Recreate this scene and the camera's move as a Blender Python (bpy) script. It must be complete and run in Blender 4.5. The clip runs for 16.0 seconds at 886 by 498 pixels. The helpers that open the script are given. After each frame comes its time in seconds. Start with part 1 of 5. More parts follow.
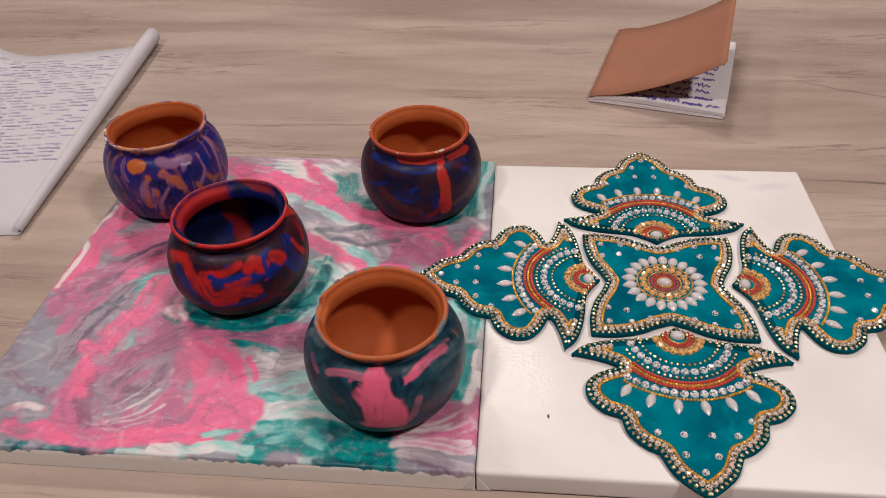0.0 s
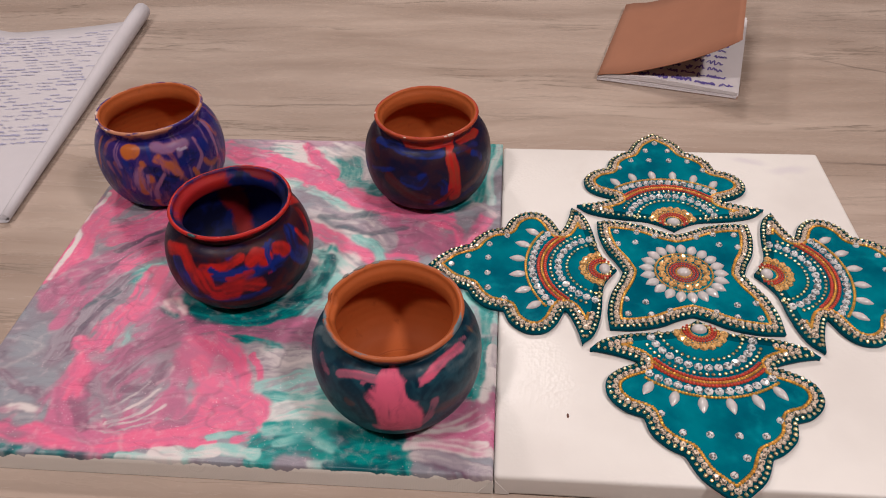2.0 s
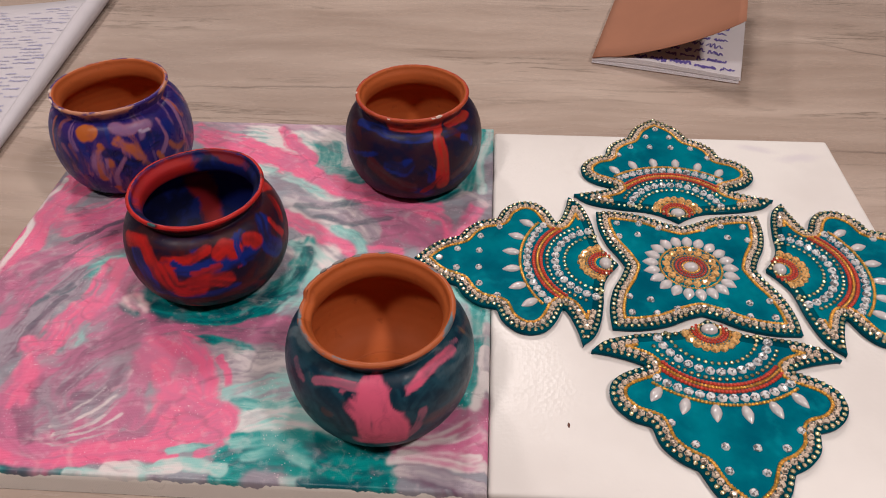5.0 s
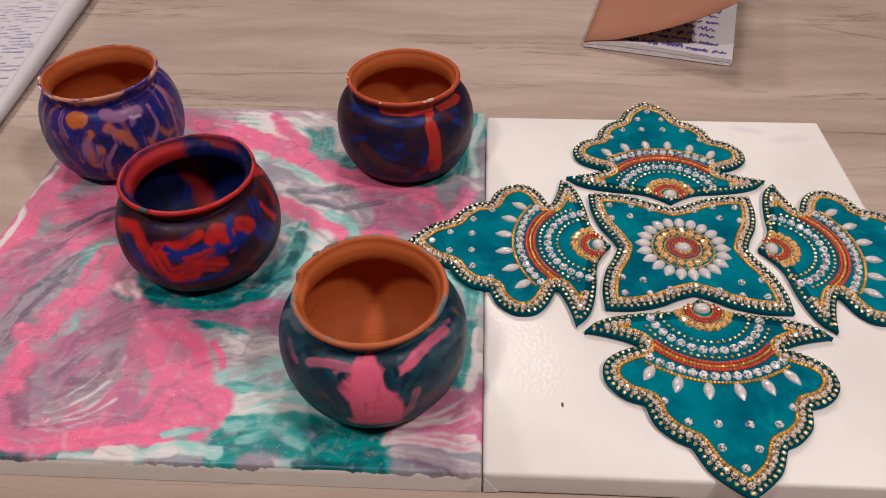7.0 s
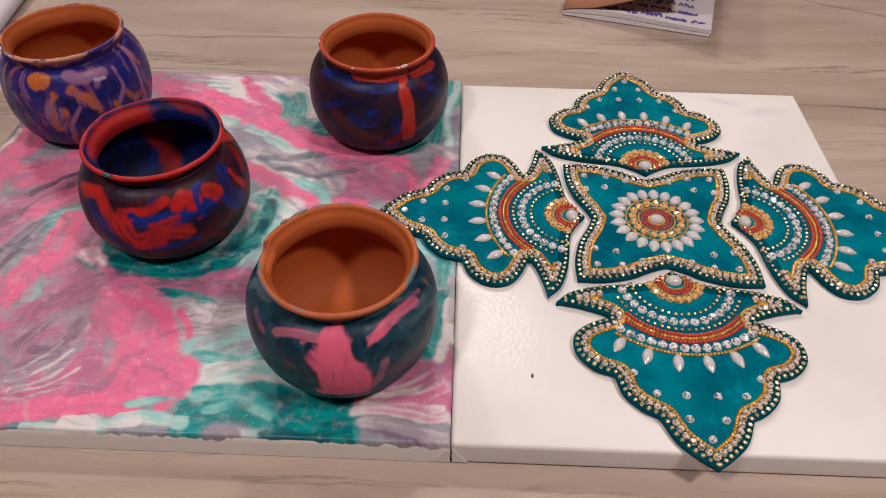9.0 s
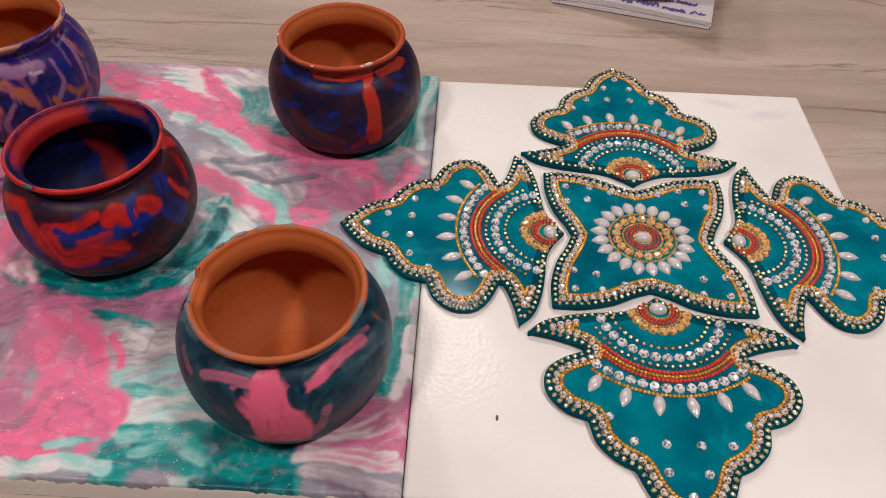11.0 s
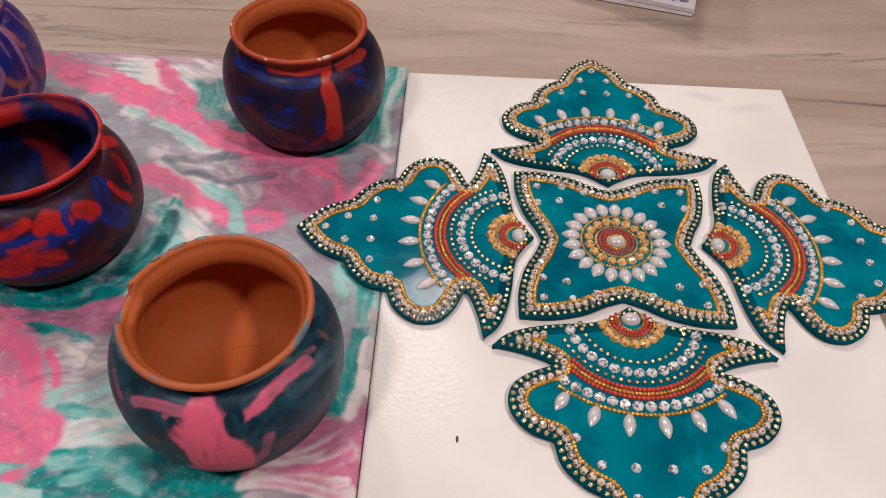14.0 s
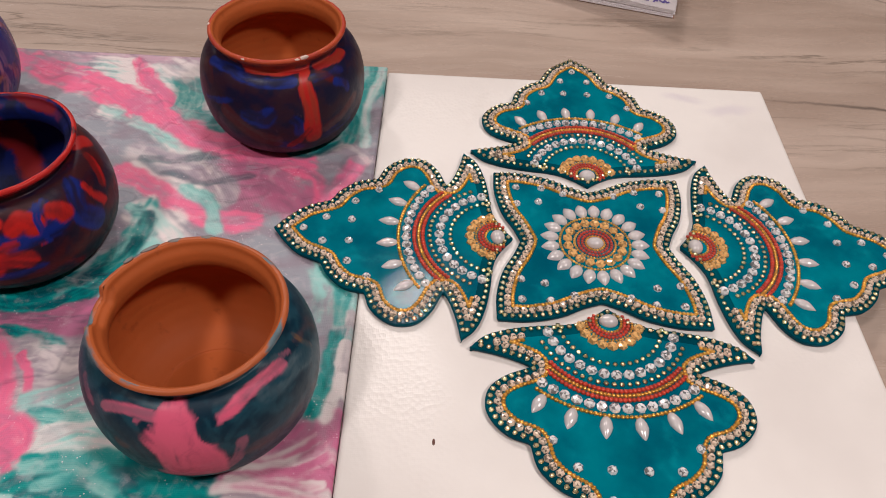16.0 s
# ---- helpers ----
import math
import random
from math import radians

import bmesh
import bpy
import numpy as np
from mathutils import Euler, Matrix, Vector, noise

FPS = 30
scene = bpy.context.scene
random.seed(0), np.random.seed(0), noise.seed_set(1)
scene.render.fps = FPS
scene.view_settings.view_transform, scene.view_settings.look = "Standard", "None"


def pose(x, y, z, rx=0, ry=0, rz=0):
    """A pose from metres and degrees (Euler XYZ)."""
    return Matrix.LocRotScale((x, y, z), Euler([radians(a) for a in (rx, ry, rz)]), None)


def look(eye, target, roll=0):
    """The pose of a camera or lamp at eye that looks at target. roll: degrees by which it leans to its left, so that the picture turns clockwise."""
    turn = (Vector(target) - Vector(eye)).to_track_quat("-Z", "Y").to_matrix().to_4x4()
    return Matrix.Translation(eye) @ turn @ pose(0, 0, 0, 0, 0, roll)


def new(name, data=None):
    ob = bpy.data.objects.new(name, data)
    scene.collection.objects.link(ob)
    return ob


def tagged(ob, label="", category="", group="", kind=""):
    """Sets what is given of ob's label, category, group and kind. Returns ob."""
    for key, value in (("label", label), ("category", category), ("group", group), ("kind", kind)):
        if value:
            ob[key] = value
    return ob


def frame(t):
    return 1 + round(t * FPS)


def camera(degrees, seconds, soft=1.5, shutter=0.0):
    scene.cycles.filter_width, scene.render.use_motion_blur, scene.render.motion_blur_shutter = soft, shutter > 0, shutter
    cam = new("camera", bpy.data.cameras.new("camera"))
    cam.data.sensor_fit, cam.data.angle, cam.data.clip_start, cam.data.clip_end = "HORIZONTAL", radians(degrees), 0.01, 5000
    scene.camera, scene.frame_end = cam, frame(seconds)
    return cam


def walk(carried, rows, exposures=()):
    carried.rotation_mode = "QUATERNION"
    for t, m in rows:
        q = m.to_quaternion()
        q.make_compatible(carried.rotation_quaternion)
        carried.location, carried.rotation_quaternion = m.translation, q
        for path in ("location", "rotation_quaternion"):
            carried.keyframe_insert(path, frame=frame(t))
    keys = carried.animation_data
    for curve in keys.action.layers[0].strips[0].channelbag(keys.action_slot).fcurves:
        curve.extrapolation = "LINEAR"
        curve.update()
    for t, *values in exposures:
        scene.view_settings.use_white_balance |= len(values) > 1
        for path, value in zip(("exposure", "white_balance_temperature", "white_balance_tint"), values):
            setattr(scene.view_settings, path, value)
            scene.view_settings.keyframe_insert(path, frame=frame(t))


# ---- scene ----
cam = camera(59.8, 16.0, soft=1.0)
PATH = [
    (0, (0.014, -0.514, 0.341), (-0.16, 1.04, -0.905), -2.2),
    (0.5, (0.011, -0.512, 0.339), (-0.168, 1.041, -0.909), -2.2),
    (1, (0.007, -0.511, 0.339), (-0.174, 1.037, -0.915), -2.2),
    (1.5, (0.003, -0.506, 0.34), (-0.179, 1.028, -0.931), -2.3),
    (2, (0.0, -0.493, 0.336), (-0.148, 1.02, -0.964), -1.9),
    (2.5, (-0.003, -0.482, 0.328), (-0.125, 1.033, -0.971), -1.5),
    (3, (-0.005, -0.474, 0.322), (-0.117, 1.039, -0.981), -1.5),
    (5.3, (-0.007, -0.464, 0.309), (-0.095, 1.034, -1.013), -0.1),
    (5.5, (-0.008, -0.465, 0.308), (-0.079, 1.031, -1.018), 0.5),
    (6, (-0.007, -0.466, 0.308), (-0.104, 1.035, -1.01), -0.9),
    (6.5, (-0.006, -0.466, 0.308), (-0.111, 1.03, -1.016), -1.2),
    (7, (-0.005, -0.467, 0.308), (-0.09, 1.02, -1.026), -0.8),
    (7.5, (-0.002, -0.466, 0.308), (-0.064, 1.009, -1.041), -0.2),
    (8, (0.0, -0.466, 0.308), (-0.059, 0.999, -1.052), -0.2),
    (8.5, (-0.001, -0.465, 0.308), (-0.041, 0.967, -1.087), 0.7),
    (8.7, (-0.002, -0.465, 0.307), (-0.035, 0.973, -1.083), 1.0),
    (11, (0.016, -0.421, 0.295), (-0.016, 0.969, -1.142), 1.9),
    (11.5, (0.016, -0.418, 0.295), (-0.017, 0.971, -1.145), 2.0),
    (12, (0.018, -0.414, 0.293), (-0.009, 0.964, -1.156), 2.5),
    (12.5, (0.019, -0.409, 0.29), (-0.003, 0.956, -1.171), 2.6),
    (13, (0.022, -0.404, 0.289), (0.002, 0.955, -1.177), 2.6),
    (13.5, (0.025, -0.401, 0.289), (0.009, 0.955, -1.182), 2.5),
    (14, (0.029, -0.397, 0.288), (0.021, 0.958, -1.183), 2.5),
    (14.5, (0.031, -0.395, 0.288), (0.037, 0.965, -1.179), 2.7),
    (15, (0.032, -0.395, 0.288), (0.05, 0.968, -1.175), 3.2),
    (15.5, (0.032, -0.395, 0.288), (0.057, 0.965, -1.179), 3.5),
    (16, (0.033, -0.395, 0.288), (0.059, 0.959, -1.184), 3.6),
]
walk(cam, [(t, look(eye, target, roll)) for t, eye, target, roll in PATH])

# ---- world, lamps, exposure ----
CEIL = 1.62
world = bpy.data.worlds.new("world")
scene.world = world
world.use_nodes = True
world.node_tree.nodes["Background"].inputs[0].default_value = (1.0, 0.93, 0.86, 1)
world.node_tree.nodes["Background"].inputs[1].default_value = 0.05
scene.view_settings.exposure = -0.60


def downlight(x, y, power, size=0.14):
    d = bpy.data.lights.new("downlight", "AREA")
    d.shape, d.size, d.energy, d.color = "DISK", size, power, (1.0, 0.91, 0.87)
    ob = new("downlight", d)
    ob.matrix_world = pose(x, y, CEIL - 0.03)
    return ob


downlight(-0.95, 1.15, 18, 0.22)
downlight(0.0, 1.09, 21, 0.22)
downlight(-0.70, -0.8, 20, 0.2)
downlight(0.85, -0.7, 31, 0.2)


# ---- materials ----
def lin(r, g, b):
    return tuple(((c / 255 + 0.055) / 1.055) ** 2.4 if c > 10 else c / 255 / 12.92 for c in (r, g, b)) + (1.0,)


class Nodes:
    """A small builder for one node material."""

    def __init__(self, name, rough=0.5, metal=0.0, coat=0.0):
        self.m = bpy.data.materials.new(name)
        self.m.use_nodes = True
        self.t = self.m.node_tree
        self.b = self.t.nodes["Principled BSDF"]
        self.b.inputs["Roughness"].default_value = rough
        self.b.inputs["Metallic"].default_value = metal
        self.b.inputs["Coat Weight"].default_value = coat
        self.co = self.add("ShaderNodeTexCoord").outputs["Object"]

    def add(self, kind, **values):
        n = self.t.nodes.new(kind)
        for k, v in values.items():
            n.inputs[k].default_value = v
        return n

    def wire(self, a, b):
        self.t.links.new(a, b)

    def noise(self, scale, detail=4.0, rough=0.55, co=None, stretch=None, distort=0.0):
        co = co or self.co
        if stretch:
            mp = self.add("ShaderNodeMapping", Scale=stretch)
            self.wire(co, mp.inputs["Vector"])
            co = mp.outputs[0]
        n = self.add("ShaderNodeTexNoise", Scale=scale, Detail=detail, Roughness=rough, Distortion=distort)
        self.wire(co, n.inputs["Vector"])
        return n

    def span(self, value, a, b, lo=0.0, hi=1.0, smooth=True):
        n = self.t.nodes.new("ShaderNodeMapRange")
        n.interpolation_type = "SMOOTHSTEP" if smooth else "LINEAR"
        n.inputs["From Min"].default_value, n.inputs["From Max"].default_value = a, b
        n.inputs["To Min"].default_value, n.inputs["To Max"].default_value = lo, hi
        self.wire(value, n.inputs["Value"])
        return n.outputs[0]

    def mix(self, fac, a, b, how="MIX"):
        n = self.t.nodes.new("ShaderNodeMix")
        n.data_type, n.blend_type = "RGBA", how
        for s, v in ((n.inputs[0], fac), (n.inputs[6], a), (n.inputs[7], b)):
            if isinstance(v, (int, float, tuple)):
                s.default_value = v
            else:
                self.wire(v, s)
        return n.outputs[2]

    def math(self, how, a, b):
        n = self.t.nodes.new("ShaderNodeMath")
        n.operation = how
        for s, v in ((n.inputs[0], a), (n.inputs[1], b)):
            if isinstance(v, (int, float)):
                s.default_value = v
            else:
                self.wire(v, s)
        return n.outputs[0]

    def warp(self, scale, amount, co=None, detail=3.0):
        """Coordinates pushed about by noise, as wet paint is."""
        co = co or self.co
        n = self.noise(scale, detail, co=co)
        v = self.t.nodes.new("ShaderNodeVectorMath")
        v.operation = "MULTIPLY_ADD"
        self.wire(n.outputs["Color"], v.inputs[0])
        v.inputs[1].default_value = (amount,) * 3
        w = self.t.nodes.new("ShaderNodeVectorMath")
        w.operation = "SUBTRACT"
        self.wire(co, w.inputs[0])
        w.inputs[1].default_value = (amount / 2,) * 3
        self.wire(w.outputs[0], v.inputs[2])
        return v.outputs[0]

    def dab(self, under, co, at, size, turn, colour, soft=0.35, strength=1.0, tilt=(0, 0), fray=None):
        """One dab of paint: an ellipsoid in the coordinates co, laid over the colour under."""
        mp = self.t.nodes.new("ShaderNodeMapping")
        mp.vector_type = "TEXTURE"
        mp.inputs["Location"].default_value = at
        mp.inputs["Rotation"].default_value = (radians(tilt[0]), radians(tilt[1]), radians(turn))
        mp.inputs["Scale"].default_value = size
        self.wire(co, mp.inputs["Vector"])
        ln = self.t.nodes.new("ShaderNodeVectorMath")
        ln.operation = "LENGTH"
        self.wire(mp.outputs[0], ln.inputs[0])
        far = self.math("ADD", ln.outputs["Value"], fray) if fray else ln.outputs["Value"]
        f = self.span(far, 1.0 + soft, 1.0 - soft, 0.0, strength)
        return self.mix(f, under, colour)

    def bump(self, height, strength=0.2, distance=0.001, under=None):
        n = self.add("ShaderNodeBump", Strength=strength, Distance=distance)
        self.wire(height, n.inputs["Height"])
        if under:
            self.wire(under, n.inputs["Normal"])
        self.wire(n.outputs[0], self.b.inputs["Normal"])
        return n.outputs[0]

    def colour(self, c):
        if isinstance(c, tuple):
            self.b.inputs["Base Color"].default_value = c
        else:
            self.wire(c, self.b.inputs["Base Color"])
        return self

    def rough(self, r):
        self.wire(r, self.b.inputs["Roughness"])


def plain(name, col, rough=0.6, metal=0.0, vary=0.08, scale=60.0, coat=0.0, bump=0.1):
    n = Nodes(name, rough, metal, coat)
    a = n.noise(scale, 5)
    dark = tuple(c * (1 - vary * 2) for c in col[:3]) + (1,)
    light = tuple(min(1, c * (1 + vary)) for c in col[:3]) + (1,)
    n.colour(n.mix(a.outputs[0], dark, light))
    if bump:
        n.bump(n.noise(scale * 8, 3).outputs[0], bump, 0.0004)
    return n.m


def marble_material():
    """Greyish beige quartzite with long, thin, broken streaks along x."""
    n = Nodes("veined_stone", 0.22)
    w = n.warp(5.0, 0.045, detail=4.0)
    bands = n.noise(1.0, 8, 0.56, w, (2.2, 15, 6), 0.2)
    fine = n.noise(1.0, 7, 0.7, w, (14, 90, 40))
    cloud = n.noise(3.0, 4, 0.5)
    c = n.mix(n.span(bands.outputs[0], 0.32, 0.68), lin(152, 132, 120), lin(188, 169, 157))
    c = n.mix(n.span(fine.outputs[0], 0.5, 0.74, 0, 0.16), c, lin(124, 106, 94))
    c = n.mix(n.span(cloud.outputs[0], 0.4, 0.7, 0, 0.35), c, lin(166, 150, 142))
    vein = n.noise(1.0, 9, 0.66, n.warp(5.0, 0.03), (1.6, 26, 9), 0.4)
    near = n.math("ABSOLUTE", n.math("SUBTRACT", vein.outputs[0], 0.5), 0)
    gate = n.noise(1.0, 3, 0.5, None, (3.5, 12, 5))
    line = n.math("MULTIPLY", n.span(near, 0.014, 0.001), n.span(gate.outputs[0], 0.46, 0.62))
    c = n.mix(n.math("MULTIPLY", line, 0.65), c, lin(104, 92, 82))
    # one long dark fissure beside the white canvas, and two thinner ones
    for at, size, turn, s in (((0.36, 0.004, 0), (0.10, 0.0016, 1), -4, 0.85), ((0.43, -0.028, 0), (0.12, 0.0013, 1), -2, 0.7),
                              ((0.33, 0.16, 0), (0.06, 0.0011, 1), -24, 0.5), ((-0.27, 0.02, 0), (0.10, 0.0018, 1), 4, 0.45),
                              ((-0.16, 0.085, 0), (0.12, 0.0012, 1), 3, 0.4)):
        c = n.dab(c, n.warp(24.0, 0.012), at, size, turn, lin(88, 78, 72), 0.7, s)
    n.colour(c)
    n.rough(n.span(fine.outputs[0], 0.3, 0.7, 0.2, 0.32))
    n.bump(fine.outputs[0], 0.04, 0.0006)
    return n.m


# DTEAL is set deeper so the strokes by the red pot read as shaded
TEAL, DTEAL, AQUA = lin(0, 140, 138), lin(0, 84, 94), lin(140, 192, 188)
PINK, MAUVE, PLUM = lin(223, 102, 141), lin(164, 100, 130), lin(116, 80, 104)
LILACP = lin(186, 150, 166)
PALE, GREY, ROSEP, SLATEP = lin(216, 204, 204), lin(152, 140, 152), lin(194, 104, 141), lin(80, 74, 92)


def weave(n, strength=0.25):
    """Fine linen weave, as relief."""
    a = n.add("ShaderNodeTexWave", Scale=380.0, Distortion=0.6, Detail=1.0)
    b = n.add("ShaderNodeTexWave", Scale=380.0, Distortion=0.6, Detail=1.0)
    b.bands_direction = "Y"
    n.wire(n.co, a.inputs["Vector"])
    n.wire(n.co, b.inputs["Vector"])
    return n.math("ADD", a.outputs["Fac"], b.outputs["Fac"])


def white_canvas_material():
    n = Nodes("primed_canvas", 0.42)
    n.b.inputs["Specular IOR Level"].default_value = 0.24
    big = n.noise(9.0, 4)
    c = n.mix(n.span(big.outputs[0], 0.35, 0.7), lin(214, 207, 204), lin(226, 220, 217))
    st = n.noise(26.0, 5, 0.6)
    c = n.mix(n.span(st.outputs[0], 0.62, 0.78, 0, 0.35), c, lin(206, 196, 190))
    for at, size, turn in (((0.203, -0.022, 0.015), (0.012, 0.004, 1), 10), ((0.178, -0.012, 0.015), (0.01, 0.003, 1), -15)):
        c = n.dab(c, n.warp(120.0, 0.006), at, size, turn, lin(200, 190, 200), 0.8, 0.5)
    n.colour(c)
    sheen = n.noise(17.0, 3, 0.5)
    n.rough(n.span(sheen.outputs[0], 0.46, 0.66, 0.46, 0.28))
    patch = n.span(sheen.outputs[0], 0.48, 0.66, 0.15, 1.0)
    knobs = n.add("ShaderNodeTexVoronoi", Scale=430.0)
    n.wire(n.co, knobs.inputs["Vector"])
    n.bump(n.math("MULTIPLY", n.math("ADD", n.math("MULTIPLY", weave(n), 0.06), knobs.outputs["Distance"]), patch), 0.6, 0.00026)
    return n.m


def painted_canvas_material():
    """Poured and brushed paint. The pigment is laid on stroke by stroke below; grain, relief and bare sides come from here."""
    n = Nodes("poured_paint", 0.36)
    n.b.inputs["Specular IOR Level"].default_value = 0.25
    at = n.t.nodes.new("ShaderNodeVertexColor")
    at.layer_name = "pigment"
    c = at.outputs["Color"]
    brush = n.noise(1.0, 8, 0.7, n.warp(10.0, 0.09, detail=4.0), (30, 90, 1), 1.6)
    c = n.mix(n.span(brush.outputs[0], 0.56, 0.74, 0, 0.22), c, PALE)
    c = n.mix(n.span(brush.outputs[0], 0.44, 0.28, 0, 0.22), c, lin(100, 72, 92))
    mottle = n.noise(140.0, 4, 0.6)
    c = n.mix(n.span(mottle.outputs[0], 0.52, 0.72, 0, 0.20), c, lin(224, 200, 208))
    # pale glitter flakes in the paint
    flake = n.add("ShaderNodeTexVoronoi", Scale=520.0)
    n.wire(n.co, flake.inputs["Vector"])
    here = n.math("MULTIPLY", n.span(flake.outputs["Distance"], 0.20, 0.10), n.span(n.noise(60.0, 3).outputs[0], 0.50, 0.62))
    c = n.mix(n.math("MULTIPLY", here, 0.55), c, lin(240, 214, 222))
    # the sides stay bare but for drips along the upper edge
    sep = n.add("ShaderNodeSeparateXYZ")
    n.wire(n.co, sep.inputs[0])
    drip = n.noise(1.0, 4, 0.6, None, (42, 42, 1))
    edge = n.math("ADD", sep.outputs[2], n.span(drip.outputs[0], 0.35, 0.7, -0.0045, 0.0062, False))
    top = n.span(sep.outputs[2], 0.0134, 0.0139)
    c = n.mix(n.math("MAXIMUM", n.span(edge, 0.0126, 0.0134), top), lin(228, 221, 216), c)
    n.colour(c)
    n.rough(n.span(brush.outputs[0], 0.3, 0.7, 0.24, 0.5))
    glit = n.add("ShaderNodeTexVoronoi", Scale=900.0)
    n.wire(n.co, glit.inputs["Vector"])
    h = n.math("ADD", n.math("MULTIPLY", brush.outputs[0], 1.6), n.math("MULTIPLY", weave(n), 0.12))
    h = n.math("ADD", h, n.span(glit.outputs["Distance"], 0.25, 0.0, 0, 0.12))
    n.bump(h, 0.35, 0.0006)
    return n.m


# ---- mesh helpers ----
def mesh_of(name, bm, material=None, smooth=True):
    me = bpy.data.meshes.new(name)
    bm.normal_update()
    bm.to_mesh(me)
    bm.free()
    if material:
        for m in (material if isinstance(material, (list, tuple)) else (material,)):
            me.materials.append(m)
    for p in me.polygons:
        p.use_smooth = smooth
    return me


def part(name, bm, material, parent, label="", smooth=True, kind=""):
    ob = new(name, bm if isinstance(bm, bpy.types.Mesh) else mesh_of(name, bm, material, smooth))
    ob.parent = parent
    return tagged(ob, label=label, kind=kind)


def thing(name, m, label, category, group="", kind=""):
    ob = new(name)
    ob.matrix_world = m
    ob.empty_display_size = 0.02
    return tagged(ob, label, category, group, kind)


def box(bm, x0, x1, y0, y1, z0, z1, bevel=0.0, segments=2):
    g = bmesh.ops.create_cube(bm, size=1.0)
    bmesh.ops.scale(bm, vec=(x1 - x0, y1 - y0, z1 - z0), verts=g["verts"])
    bmesh.ops.translate(bm, vec=((x0 + x1) / 2, (y0 + y1) / 2, (z0 + z1) / 2), verts=g["verts"])
    if bevel:
        edges = {e for v in g["verts"] for e in v.link_edges}
        bmesh.ops.bevel(bm, geom=list(edges), offset=bevel, segments=segments, affect="EDGES", profile=0.6)
    return bm


def lathe(bm, profile, steps=72, wobble=0.0, seed=0.0, cap_start=False, cap_end=False):
    """A surface turned about z from (radius, height) pairs, a little out of true."""
    rings = []
    for r, z in profile:
        ring = []
        for i in range(steps):
            a = 2 * math.pi * i / steps
            k = 1 + wobble * noise.noise((math.cos(a) * 1.3 + seed, math.sin(a) * 1.3, z * 30))
            dz = wobble * 0.02 * noise.noise((math.cos(a) * 2.1, math.sin(a) * 2.1 + seed, 3.0))
            ring.append(bm.verts.new((r * k * math.cos(a), r * k * math.sin(a), z + dz)))
        rings.append(ring)
    for a, b in zip(rings, rings[1:]):
        for i in range(steps):
            j = (i + 1) % steps
            bm.faces.new((a[i], a[j], b[j], b[i]))
    if cap_start:
        bm.faces.new(list(reversed(rings[0])))
    if cap_end:
        bm.faces.new(rings[-1])
    return bm


def curve_points(points, corners=(), per=10, closed=True):
    """A Catmull-Rom curve through points, broken at the corner indices."""
    n = len(points)
    P = [np.array(p, float) for p in points]
    out = []
    for i in range(n if closed else n - 1):
        p1, p2 = P[i], P[(i + 1) % n]
        p0 = P[i - 1] if (closed or i > 0) and i not in corners else 2 * p1 - p2
        p3 = P[(i + 2) % n] if (closed or i + 2 < n) and (i + 1) % n not in corners else 2 * p2 - p1
        for k in range(per):
            t = k / per
            out.append(0.5 * (2 * p1 + (p2 - p0) * t + (2 * p0 - 5 * p1 + 4 * p2 - p3) * t * t + (3 * p1 - p0 - 3 * p2 + p3) * t ** 3))
    if not closed:
        out.append(P[-1])
    return np.array(out)


def spaced(line, step, closed=False):
    """Points every step metres along a polyline, and the direction there."""
    line = np.vstack([line, line[:1]]) if closed else line
    seg = np.linalg.norm(np.diff(line, axis=0), axis=1)
    s = np.concatenate([[0], np.cumsum(seg)])
    count = max(2, int(round(s[-1] / step)))
    at = np.linspace(0, s[-1], count + 1)
    at = at[:-1] if closed else at
    return np.stack([np.interp(at, s, line[:, 0]), np.interp(at, s, line[:, 1])], 1)


def inset(line, d):
    """A closed, counter-clockwise outline moved inwards by d; points that would lie nearer to the outline fall away."""
    line = spaced(line, 0.0006, True)
    tang = np.roll(line, -2, 0) - np.roll(line, 2, 0)
    tang /= np.linalg.norm(tang, axis=1)[:, None] + 1e-12
    q = line + np.stack([-tang[:, 1], tang[:, 0]], 1) * d
    gap = np.linalg.norm(q[:, None, :] - line[None, :, :], axis=2).min(1)
    return q, line, gap > d * 0.96


def runs(q, keep):
    """Unbroken runs of the kept points of a closed line."""
    n = len(q)
    if keep.all():
        return [q]
    start = int(np.argmin(keep))
    out, now = [], []
    for k in range(n + 1):
        i = (start + k) % n
        if keep[i] and k < n:
            now.append(q[i])
        elif now:
            if len(now) > 3:
                out.append(np.array(now))
            now = []
    # small breaks at sharp corners are bridged
    joined = []
    for r in out:
        if joined and np.linalg.norm(joined[-1][-1] - r[0]) < 0.0045:
            joined[-1] = np.vstack([joined[-1], r])
        else:
            joined.append(r)
    return joined


def balls(spots, radius, z, squash=0.8):
    """Many small beads in one mesh."""
    b = bmesh.new()
    bmesh.ops.create_icosphere(b, subdivisions=1, radius=1.0)
    b.verts.index_update()
    v = np.array([x.co[:] for x in b.verts])
    f = [[x.index for x in y.verts] for y in b.faces]
    b.free()
    verts, faces = [], []
    for k, p in enumerate(spots):
        r = radius * (0.93 + 0.14 * random.random())
        verts.extend((v * (r, r, r * squash) + (p[0], p[1], z + r * squash * 0.55)).tolist())
        faces.extend([[i + k * len(v) for i in t] for t in f])
    me = bpy.data.meshes.new("beads")
    me.from_pydata(verts, [], faces)
    for p in me.polygons:
        p.use_smooth = True
    return me


